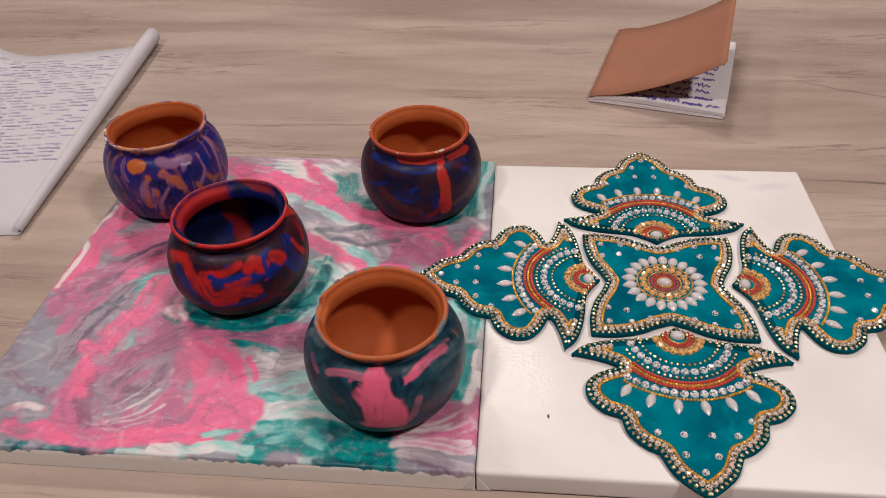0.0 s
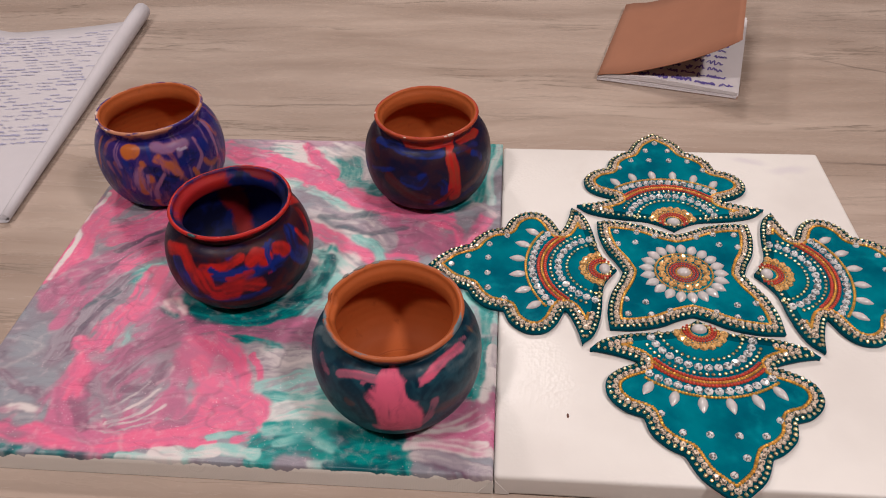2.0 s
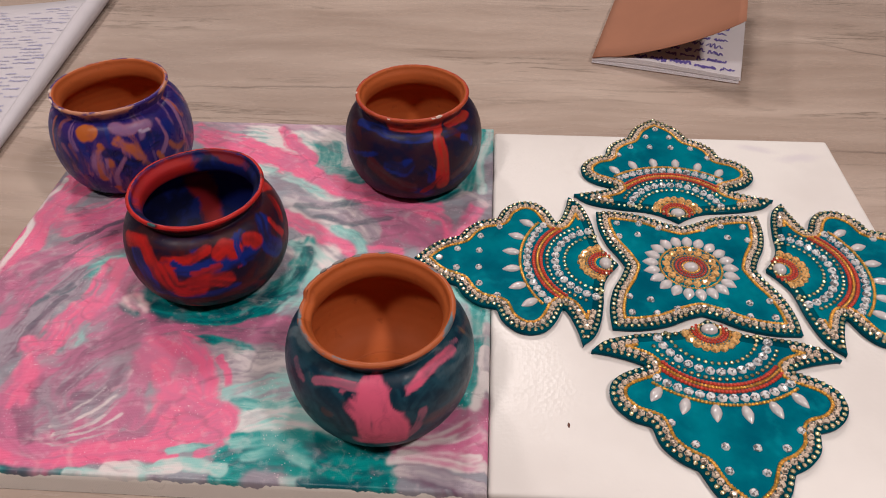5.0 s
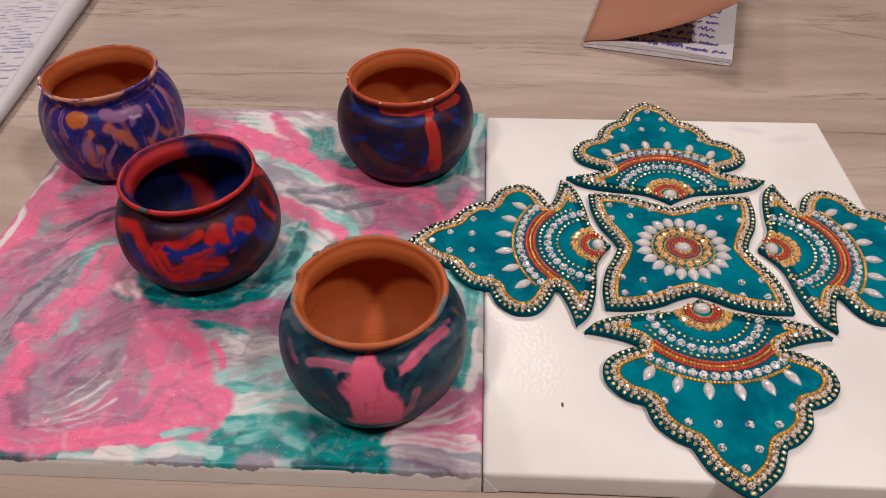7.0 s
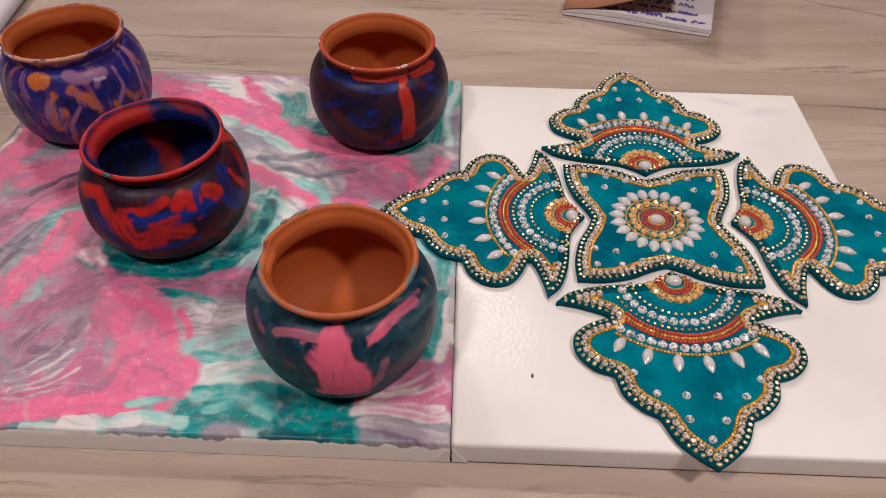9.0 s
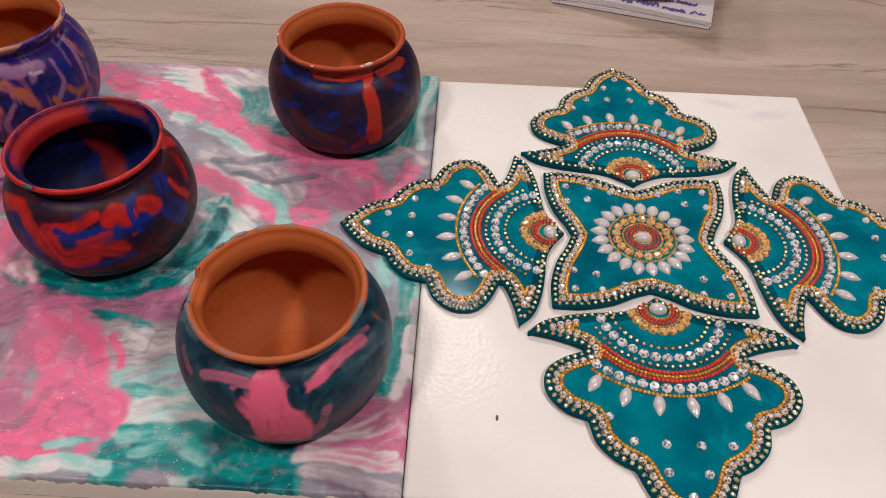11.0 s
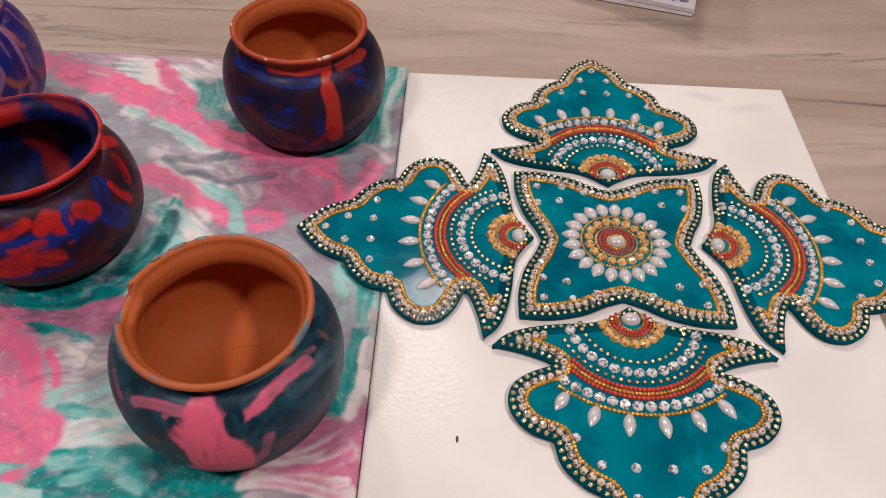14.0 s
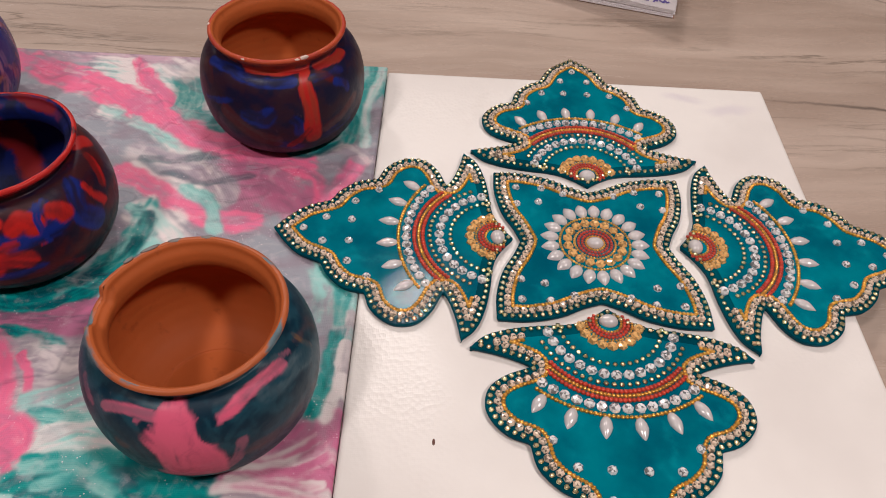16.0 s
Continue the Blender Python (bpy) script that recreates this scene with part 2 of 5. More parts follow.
def gem_mesh(r, h, sides=6, material=None):
    """A foil-backed round stone: collar, sloping crown and a table of large separate facets."""
    bm = bmesh.new()
    rnd = random.Random(int(r * 1e7))

    def ring(rr, z, off):
        return [Vector((rr * math.cos((i + off) * 2 * math.pi / sides), rr * math.sin((i + off) * 2 * math.pi / sides), z)) for i in range(sides)]

    a, b, c = ring(r, 0, 0), ring(r * 0.97, h * 0.4, 0), ring(r * 0.58, h * 0.95, 0.5)
    tip = Vector((0, 0, h * 0.98))
    facet = lambda *p: bm.faces.new([bm.verts.new(q + Vector((0, 0, rnd.uniform(-0.07, 0.07) * h))) for q in p])
    for i in range(sides):
        j = (i + 1) % sides
        facet(a[i], a[j], b[j], b[i])
        facet(b[i], b[j], c[i])
        facet(b[j], c[j], c[i])
        facet(c[i], c[j], tip)
    return mesh_of("gem", bm, material, False)


def drop_mesh(length, width, material):
    """A half pearl drawn out to a point at +x."""
    bm = bmesh.new()
    bmesh.ops.create_uvsphere(bm, u_segments=12, v_segments=8, radius=1.0)
    for v in bm.verts:
        x = v.co.x
        k = 1.0 if x < 0 else 1.0 - 0.72 * x ** 1.6
        v.co = (x * length / 2, v.co.y * width / 2 * k, max(v.co.z, -0.25) * width * 0.42 * k)
    return mesh_of("drop_pearl", bm, material)


def dome_mesh(rx, ry, h, material):
    bm = bmesh.new()
    bmesh.ops.create_uvsphere(bm, u_segments=16, v_segments=8, radius=1.0)
    for v in bm.verts:
        v.co = (v.co.x * rx, v.co.y * ry, max(v.co.z, -0.2) * h)
    return mesh_of("pearl", bm, material)


def ribbon(bm, pts, width, z, lift=0.0002):
    """A flat pen stroke along pts."""
    P = np.array(pts, float)
    T = np.gradient(P, axis=0)
    T /= np.linalg.norm(T, axis=1)[:, None] + 1e-9
    N = np.stack([-T[:, 1], T[:, 0]], 1) * width / 2
    zz = z if callable(z) else (lambda x, y: z)
    rise = np.arange(len(P)) * 4e-6 + lift
    L = [bm.verts.new((*(p + n), zz(*p) + up)) for p, n, up in zip(P, N, rise)]
    R = [bm.verts.new((*(p - n), zz(*p) + up)) for p, n, up in zip(P, N, rise)]
    for i in range(len(P) - 1):
        bm.faces.new((L[i], R[i], R[i + 1], L[i + 1]))


# ---- setting ----
def stroke(colour_a, colour_b, width, strength, *points, fray=0.7):
    """One stroke of a brush loaded with two colours; millimetres on the surface, width is half the mark's."""
    return colour_a[:3], colour_b[:3], width, strength, points, fray


STROKES = []


def brush(*given, **more):
    STROKES.append(stroke(*given, **more))


brush(LILACP, GREY, 9.0, 0.95, (-217, 4), (-171, 2), (-106, 2))
brush(PALE, AQUA, 13.7, 0.95, (-166, -18), (-126, -20), (-95, -31))
brush(PALE, GREY, 8.4, 0.9, (-125, -6), (-107, -20), (-99, -43))
brush(PINK, ROSEP, 5.8, 0.95, (-147, -4), (-133, -28), (-116, -47))
brush(TEAL, AQUA, 7.5, 0.9, (-116, -23), (-106, -50), (-85, -63))
brush(DTEAL, SLATEP, 5.8, 0.62, (-99, -47), (-78, -65), (-51, -70))
brush(PALE, AQUA, 7.7, 0.9, (-151, -48), (-123, -60), (-98, -78))
brush(AQUA, GREY, 4.8, 0.8, (-131, -57), (-114, -68), (-94, -75))
brush(PINK, ROSEP, 8.3, 1.0, (-222, -7), (-172, -27), (-124, -51), (-84, -74), (-54, -85), (-36, -91))
brush(ROSEP, PALE, 2.0, 0.8, (-187, -17), (-143, -37), (-100, -61))
brush(MAUVE, ROSEP, 12.8, 0.95, (-76, -103), (-52, -108), (-27, -119))
brush(GREY, PALE, 6.2, 0.9, (-125, -85), (-95, -92), (-72, -113))
brush(DTEAL, SLATEP, 3.2, 0.62, (-121, -89), (-96, -87), (-65, -81))
brush(DTEAL, SLATEP, 2.6, 0.62, (-105, -99), (-83, -106), (-63, -102))
brush(PALE, PALE, 3.9, 0.9, (-123, -96), (-107, -107), (-89, -111))
brush(PINK, ROSEP, 6.3, 0.98, (-127, -100), (-105, -115), (-77, -127), (-56, -129))
brush(AQUA, TEAL, 3.7, 0.9, (-91, -111), (-77, -121), (-69, -134))
brush(PALE, GREY, 8.8, 1.0, (-109, -130), (-94, -140), (-83, -149))
brush(PINK, MAUVE, 5.1, 0.95, (-53, -93), (-28, -101), (-20, -127))
brush(PINK, ROSEP, 4.7, 0.98, (-8, -80), (-13, -103), (-24, -124))
brush(GREY, PALE, 4.6, 0.9, (-26, -72), (-12, -71), (-5, -80))
brush(DTEAL, TEAL, 6.5, 0.98, (-62, -73), (-40, -77), (-26, -66))
brush(TEAL, AQUA, 8.1, 0.95, (-9, -2), (-10, -33), (-14, -59))
brush(AQUA, PALE, 2.5, 0.9, (-5, 6), (-5, -33), (-6, -65))
brush(MAUVE, GREY, 4.0, 0.9, (-7, -111), (-5, -131), (-4, -146))
brush(PINK, ROSEP, 11.0, 0.98, (-269, -63), (-272, -99), (-278, -132), (-279, -147))
brush(PINK, MAUVE, 12.0, 0.95, (-221, -80), (-234, -103), (-254, -115))
brush(MAUVE, ROSEP, 10.0, 0.95, (-214, -111), (-238, -131), (-260, -156), (-267, -175))
brush(SLATEP, PLUM, 2.2, 0.9, (-219, -103), (-233, -116), (-250, -134))
brush(PLUM, GREY, 3.3, 0.8, (-226, -125), (-243, -141), (-254, -163))
brush(PINK, ROSEP, 6.8, 0.9, (-208, -127), (-227, -133), (-240, -148))
brush(AQUA, TEAL, 6.5, 0.95, (-198, -137), (-213, -146), (-229, -161))
brush(TEAL, AQUA, 3.6, 0.95, (-217, -150), (-224, -157), (-230, -164))
brush(GREY, PLUM, 9.6, 0.95, (-233, -164), (-245, -189), (-245, -219))
brush(DTEAL, SLATEP, 3.1, 0.62, (-235, -171), (-242, -178), (-250, -185))
brush(SLATEP, PLUM, 1.5, 0.7, (-234, -178), (-242, -195), (-243, -219))
brush(PINK, ROSEP, 9.0, 0.98, (-213, -154), (-213, -175), (-224, -195), (-226, -207))
brush(ROSEP, MAUVE, 8.3, 0.95, (-197, -158), (-195, -181), (-205, -196))
brush(MAUVE, PLUM, 5.2, 0.9, (-186, -167), (-186, -185), (-194, -193))
brush(PINK, ROSEP, 6.8, 0.95, (-229, -203), (-228, -218), (-225, -243))
brush(GREY, AQUA, 5.4, 0.85, (-213, -206), (-215, -222), (-219, -229))
# teal paint before the red pot, its contact shadow mixed into the colour
brush(DTEAL, TEAL, 11.1, 1.0, (-183, -180), (-160, -186), (-132, -176), (-110, -159))
brush(DTEAL, TEAL, 8.9, 1.0, (-166, -175), (-133, -182), (-111, -168))
brush(PALE, PINK, 4.4, 1.0, (-193, -177), (-184, -184), (-179, -193))
brush(TEAL, AQUA, 5.5, 0.98, (-107, -128), (-108, -148), (-111, -164))
brush(DTEAL, AQUA, 3.2, 0.95, (-117, -126), (-101, -138), (-101, -159))
brush(PALE, AQUA, 2.4, 0.9, (-105, -128), (-104, -143), (-108, -155))
brush(AQUA, GREY, 5.2, 0.9, (-98, -154), (-101, -172), (-107, -181))
brush(MAUVE, PLUM, 9.0, 1.0, (-186, -199), (-156, -198), (-123, -196), (-94, -201))
brush(SLATEP, DTEAL, 1.8, 0.9, (-193, -199), (-179, -193), (-158, -193), (-138, -188))
brush(MAUVE, ROSEP, 2.8, 0.9, (-134, -191), (-116, -191), (-97, -194))
brush(TEAL, DTEAL, 4.4, 1.0, (-166, -204), (-150, -207), (-125, -212))
brush(GREY, PALE, 11.0, 0.95, (-147, -222), (-126, -221), (-98, -220))
brush(PALE, GREY, 2.9, 0.9, (-127, -216), (-115, -221), (-101, -217))
brush(PLUM, GREY, 1.6, 0.7, (-146, -226), (-136, -234), (-122, -235))
brush(PALE, GREY, 1.9, 0.9, (-144, -229), (-131, -236), (-120, -233))
brush(PINK, ROSEP, 1.3, 0.95, (-138, -216), (-132, -223), (-126, -231))
brush(AQUA, GREY, 9.1, 0.95, (-121, -242), (-100, -234), (-83, -240))
brush(AQUA, PALE, 9.4, 0.98, (-119, -257), (-100, -248), (-71, -250))
brush(TEAL, AQUA, 3.0, 0.9, (-118, -242), (-101, -243), (-86, -237))
brush(PALE, AQUA, 2.6, 0.9, (-115, -263), (-101, -256), (-86, -254))
brush(ROSEP, MAUVE, 15.2, 0.98, (-168, -208), (-191, -217), (-209, -236), (-217, -260), (-215, -275))
brush(MAUVE, PLUM, 7.4, 0.9, (-187, -203), (-205, -217), (-211, -243))
brush(GREY, MAUVE, 12.4, 0.9, (-200, -257), (-190, -245), (-180, -233))
brush(PLUM, GREY, 3.8, 0.7, (-182, -229), (-184, -242), (-196, -246))
brush(ROSEP, MAUVE, 8.8, 0.95, (-197, -268), (-177, -266), (-166, -254))
brush(GREY, MAUVE, 4.5, 0.8, (-210, -253), (-207, -239), (-199, -226))
brush(PINK, ROSEP, 11.9, 1.0, (-165, -216), (-150, -226), (-142, -243), (-144, -256), fray=0.5)
brush(ROSEP, MAUVE, 5.0, 0.8, (-174, -223), (-165, -241), (-167, -257))
brush(PINK, ROSEP, 7.7, 1.0, (-145, -243), (-126, -251), (-129, -260), (-148, -258), fray=0.45)
brush(PINK, ROSEP, 6.3, 1.0, (-131, -252), (-146, -264), (-169, -273), (-194, -277))
brush(MAUVE, ROSEP, 2.1, 0.85, (-152, -247), (-158, -262), (-171, -268))
brush(PINK, ROSEP, 2.5, 1.0, (-218, -279), (-185, -278), (-145, -276))
brush(PALE, GREY, 0.7, 0.75, (-204, -260), (-190, -255), (-177, -245))
brush(PALE, GREY, 0.7, 0.75, (-201, -263), (-185, -259), (-173, -248))
brush(PALE, GREY, 0.7, 0.75, (-205, -256), (-194, -250), (-185, -240))
brush(PALE, GREY, 0.7, 0.75, (-197, -265), (-183, -262), (-170, -254))
brush(PALE, GREY, 0.6, 0.75, (-208, -267), (-192, -268), (-175, -264))
brush(PALE, ROSEP, 1.0, 0.6, (-180, -241), (-174, -236), (-175, -229))
brush(AQUA, TEAL, 1.9, 0.9, (-146, -273), (-134, -270), (-121, -274))
brush(PINK, ROSEP, 2.2, 0.95, (-133, -273), (-127, -271), (-124, -268))
brush(PALE, MAUVE, 2.1, 0.9, (-258, -261), (-248, -259), (-236, -262))
brush(PINK, MAUVE, 6.0, 0.95, (-251, -272), (-238, -276), (-223, -274))
brush(PLUM, GREY, 2.5, 0.8, (-270, -236), (-253, -246), (-238, -251))
brush(ROSEP, MAUVE, 5.4, 0.9, (-227, -249), (-223, -263), (-206, -274))
brush(PINK, ROSEP, 2.3, 1.0, (-233, -274), (-216, -278), (-192, -280))
brush(DTEAL, TEAL, 1.3, 0.95, (-225, -284), (-202, -284), (-182, -283))
brush(DTEAL, TEAL, 1.3, 0.95, (-246, -283), (-240, -284), (-234, -284))
brush(AQUA, PALE, 1.9, 0.95, (-185, -284), (-164, -284), (-145, -282))
brush(MAUVE, ROSEP, 11.2, 1.0, (-45, -270), (-25, -260), (-2, -243), fray=0.6)
brush(TEAL, DTEAL, 9.2, 1.0, (-116, -278), (-98, -270), (-78, -267), (-57, -271), (-44, -277), fray=0.4)
brush(TEAL, AQUA, 4.5, 1.0, (-114, -266), (-95, -262), (-69, -260))
brush(AQUA, TEAL, 2.5, 0.85, (-105, -273), (-88, -268), (-75, -271))
brush(AQUA, PALE, 1.3, 0.8, (-86, -281), (-71, -278), (-56, -281))
brush(DTEAL, TEAL, 3.9, 0.9, (-79, -260), (-58, -263), (-45, -267))
brush(PALE, ROSEP, 1.0, 0.8, (-38, -262), (-23, -260), (-6, -252))
brush(PALE, ROSEP, 1.0, 0.8, (-36, -267), (-20, -264), (-5, -258))
brush(PALE, ROSEP, 1.0, 0.8, (-33, -258), (-20, -254), (-8, -246))
brush(PALE, ROSEP, 0.9, 0.8, (-33, -270), (-20, -270), (-5, -265))
brush(PLUM, SLATEP, 3.9, 0.95, (-37, -281), (-22, -280), (-2, -281))
brush(GREY, PLUM, 2.1, 0.8, (-22, -276), (-12, -277), (-2, -276))
brush(DTEAL, TEAL, 2.6, 1.0, (-56, -281), (-43, -281), (-38, -282))
brush(AQUA, TEAL, 5.7, 0.95, (-2, -201), (-6, -216), (-8, -234))
brush(TEAL, DTEAL, 3.5, 1.0, (-6, -197), (-9, -220), (-10, -237))
brush(PALE, PALE, 2.5, 0.95, (-2, -205), (-3, -223), (-4, -240))
brush(AQUA, GREY, 10.1, 0.95, (-10, -151), (-6, -173), (-4, -189))
brush(TEAL, AQUA, 2.5, 0.9, (-16, -160), (-8, -177), (-6, -191))
brush(PALE, GREY, 1.7, 0.9, (-2, -185), (-1, -201), (-2, -216))
brush(PALE, PALE, 1.8, 1.0, (-278, -157), (-280, -122), (-280, -66))
brush(TEAL, DTEAL, 5.5, 1.0, (-69, -275), (-54, -278), (-41, -281), fray=0.3)
brush(DTEAL, TEAL, 3.5, 1.0, (-76, -281), (-58, -283), (-43, -284), fray=0.3)
# teal along the red pot's foot again, with the shadow in the paint
brush(DTEAL, TEAL, 7.0, 1.0, (-173, -182), (-147, -186), (-123, -173), fray=0.3)
brush(PINK, ROSEP, 6.5, 1.0, (-172, -27), (-124, -51), (-84, -74), (-54, -86), fray=0.3)
brush(PINK, ROSEP, 4.5, 1.0, (-141, -14), (-132, -30), (-123, -41), fray=0.3)
brush(GREY, MAUVE, 5.0, 0.7, (-209, -229), (-210, -246), (-196, -259), fray=0.8)
brush(PLUM, GREY, 3.0, 0.6, (-181, -213), (-196, -224), (-206, -243), fray=0.8)
brush(PLUM, MAUVE, 3.0, 0.6, (-228, -226), (-223, -247), (-212, -266), fray=0.8)
brush(AQUA, PALE, 3.0, 0.95, (-148, -281), (-134, -279), (-116, -281), fray=0.5)
brush(PALE, AQUA, 2.2, 0.9, (-169, -281), (-156, -282), (-140, -282), fray=0.5)
brush(ROSEP, PALE, 7.0, 0.9, (-32, -266), (-20, -264), (-5, -256), fray=0.5)
brush(PALE, ROSEP, 2.5, 0.9, (-38, -272), (-22, -272), (-3, -267), fray=0.5)
brush(PALE, MAUVE, 1.8, 0.9, (-33, -262), (-18, -258), (-5, -250), fray=0.5)
brush(PALE, ROSEP, 1.5, 0.9, (-35, -268), (-20, -268), (-5, -263), fray=0.5)
brush(GREY, PALE, 3.0, 0.9, (-34, -280), (-19, -279), (-2, -278), fray=0.5)
brush(PALE, AQUA, 5.0, 0.95, (-102, -133), (-91, -142), (-86, -151), fray=0.6)
brush(DTEAL, TEAL, 4.0, 1.0, (-113, -166), (-106, -155), (-106, -135), fray=0.6)
brush(PINK, ROSEP, 5.0, 0.95, (-271, -132), (-270, -105), (-261, -81), fray=0.5)
brush(ROSEP, PINK, 5.0, 0.9, (-252, -121), (-236, -109), (-221, -91), fray=0.5)
brush(PINK, ROSEP, 4.0, 0.95, (-240, -211), (-226, -229), (-225, -250), fray=0.7)
brush(ROSEP, MAUVE, 5.0, 0.9, (-257, -196), (-252, -174), (-244, -156), fray=0.7)

M_STONE = marble_material()
M_WHITE = white_canvas_material()
M_PAINT = painted_canvas_material()
M_WALL = plain("wall_paint", (0.30, 0.29, 0.28, 1), 0.8, vary=0.03, scale=4)
M_CEIL = plain("ceiling_paint", (0.75, 0.73, 0.7, 1), 0.85, vary=0.02, scale=4)
M_FLOOR = plain("floor_tile", (0.42, 0.36, 0.3, 1), 0.35, vary=0.1, scale=5)
M_BASE = plain("cabinet_paint", (0.6, 0.56, 0.5, 1), 0.5, vary=0.04, scale=6)

bm = box(bmesh.new(), -1.25, 1.15, -0.62, 0.78, -0.03, 0.0, 0.004)
tagged(new("countertop", mesh_of("countertop", bm, M_STONE, False)), "polished greyish beige stone countertop with thin brown veins", "countertop", kind="structure")
bm = box(bmesh.new(), -1.21, 1.11, -0.40, 0.74, -0.92, -0.0305, 0.003)
tagged(new("counter_base", mesh_of("counter_base", bm, M_BASE, False)), "plain painted base under the stone countertop", "counter", kind="structure")
for nm, dims, mt, lab in (("floor", (-3, 3, -3, 3, -1.0, -0.921), M_FLOOR, "plain brown floor of the room"),
                          ("ceiling", (-3, 3, -3, 3, CEIL, CEIL + 0.1), M_CEIL, "plain white ceiling"),
                          ("wall_north", (-3, 3, 3, 3.12, -0.92, CEIL), M_WALL, "plain grey wall"),
                          ("wall_south", (-3, 3, -3.12, -3, -0.92, CEIL), M_WALL, "plain grey wall"),
                          ("wall_east", (3, 3.12, -3, 3, -0.92, CEIL), M_WALL, "plain grey wall"),
                          ("wall_west", (-3.12, -3, -3, 3, -0.92, CEIL), M_WALL, "plain grey wall")):
    tagged(new(nm, mesh_of(nm, box(bmesh.new(), *dims), mt, False)), lab, nm.split("_")[0], kind="structure")


# ---- the two stretched canvases ----
TOP = 0.0153
TABLE = np.random.RandomState(5).rand(256, 256)


def lattice(x, y):
    """Smooth value noise, 0 to 1."""
    xi, yi = np.floor(x).astype(int), np.floor(y).astype(int)
    fx, fy = x - xi, y - yi
    fx, fy = fx * fx * (3 - 2 * fx), fy * fy * (3 - 2 * fy)
    v = lambda i, j: TABLE[(xi + i) % 256, (yi + j) % 256]
    return (v(0, 0) * (1 - fx) + v(1, 0) * fx) * (1 - fy) + (v(0, 1) * (1 - fx) + v(1, 1) * fx) * fy


def fractal(x, y, octaves=4):
    total, size, gain = 0, 0, 1.0
    for k in range(octaves):
        total = total + gain * lattice(x * 2 ** k + 17.3 * k, y * 2 ** k + 9.1 * k)
        size, gain = size + gain, gain * 0.55
    return total / size


def step(v, a, b):
    t = np.clip((v - a) / (b - a), 0, 1)
    return t * t * (3 - 2 * t)


def pigment(x, y, strokes, ground, stretch, warp=7.0, spread=1.0, veins=0.0):
    """Colour and thickness of the paint at places in millimetres; veins: how far the wet colours ran into one another."""
    wx = x + warp * (fractal(x / 34, y / 34, 2) - 0.5) + 0.3 * warp * (fractal(x / 9 + 40, y / 9, 3) - 0.5)
    wy = y + warp * (fractal(x / 34 + 90, y / 34 + 30, 2) - 0.5) + 0.3 * warp * (fractal(x / 9, y / 9 + 70, 3) - 0.5)
    k = step(fractal(wx / stretch[0], wy / stretch[1]), 0.36, 0.64)[:, None]
    col = np.array(ground[0][:3]) * (1 - k) + np.array(ground[1][:3]) * k
    thick = fractal(wx / 8, wy / 3)
    for n, (ca, cb, width, strength, points, fray) in enumerate(strokes):
        width = width * spread
        line = curve_points(points, (), 9, False)
        lo, hi = line.min(0) - width * 2.4, line.max(0) + width * 2.4
        inside = np.flatnonzero((wx > lo[0]) & (wx < hi[0]) & (wy > lo[1]) & (wy < hi[1]))
        if not len(inside):
            continue
        px, py = wx[inside], wy[inside]
        best, along, side, run = np.full(len(px), 1e9), np.zeros(len(px)), np.zeros(len(px)), 0.0
        for p, q in zip(line, line[1:]):
            d = q - p
            ln = math.hypot(d[0], d[1]) + 1e-9
            t = np.clip(((px - p[0]) * d[0] + (py - p[1]) * d[1]) / ln ** 2, 0, 1)
            ex, ey = px - p[0] - t * d[0], py - p[1] - t * d[1]
            dist = np.hypot(ex, ey)
            near = dist < best
            best = np.where(near, dist, best)
            along = np.where(near, run + t * ln, along)
            side = np.where(near, (d[0] * ey - d[1] * ex) / ln, side)
            run += ln
        bristle = fractal(along / 14 + 31 * n, side / 2.0 + 13 * n, 4)
        broad = fractal(along / 18 + 11 * n, side / 5 + 5 * n, 3)
        blot = fractal(px / 9 + 3 * n, py / 9 + 7 * n, 4)
        soft = 0.25 + fray
        m = step(best / width + fray * (0.8 * (bristle - 0.5) + 0.9 * (broad - 0.5) + 1.3 * (blot - 0.5)), 1.0 + 0.22 * soft, 1.0 - 0.36 * soft)
        # where the brush ran dry the colour beneath shows through
        m = strength * m * (1 - 0.75 * fray * step(0.5 * bristle + 0.5 * blot, 0.54, 0.70))
        k = step(bristle * 0.4 + broad * 0.3 + blot * 0.3, 0.40, 0.62)[:, None] * 0.85
        tint = np.array(ca) * (1 - k) + np.array(cb) * k
        m2 = m[:, None]
        col[inside] = col[inside] * (1 - m2) + tint * m2
        thick[inside] = thick[inside] * (1 - m) + (bristle + 0.25 * step(best / width, 0.5, 1.0)) * m
    if veins:
        # thin dark and pale threads drawn out of the wet paint
        for shift, tone, share in ((0.0, SLATEP, 0.6), (53.0, PALE, 0.35), (91.0, PLUM, 0.6)):
            f = fractal(wx / 34 + shift, wy / 17 + shift, 2)
            gate = step(fractal(wx / 24 + shift, wy / 24 + 2 * shift, 2), 0.52, 0.66)
            m = (veins * share * gate * step(np.abs(f - 0.5), 0.04, 0.0))[:, None]
            col = col * (1 - m) + np.array(tone[:3]) * m
    return col, thick


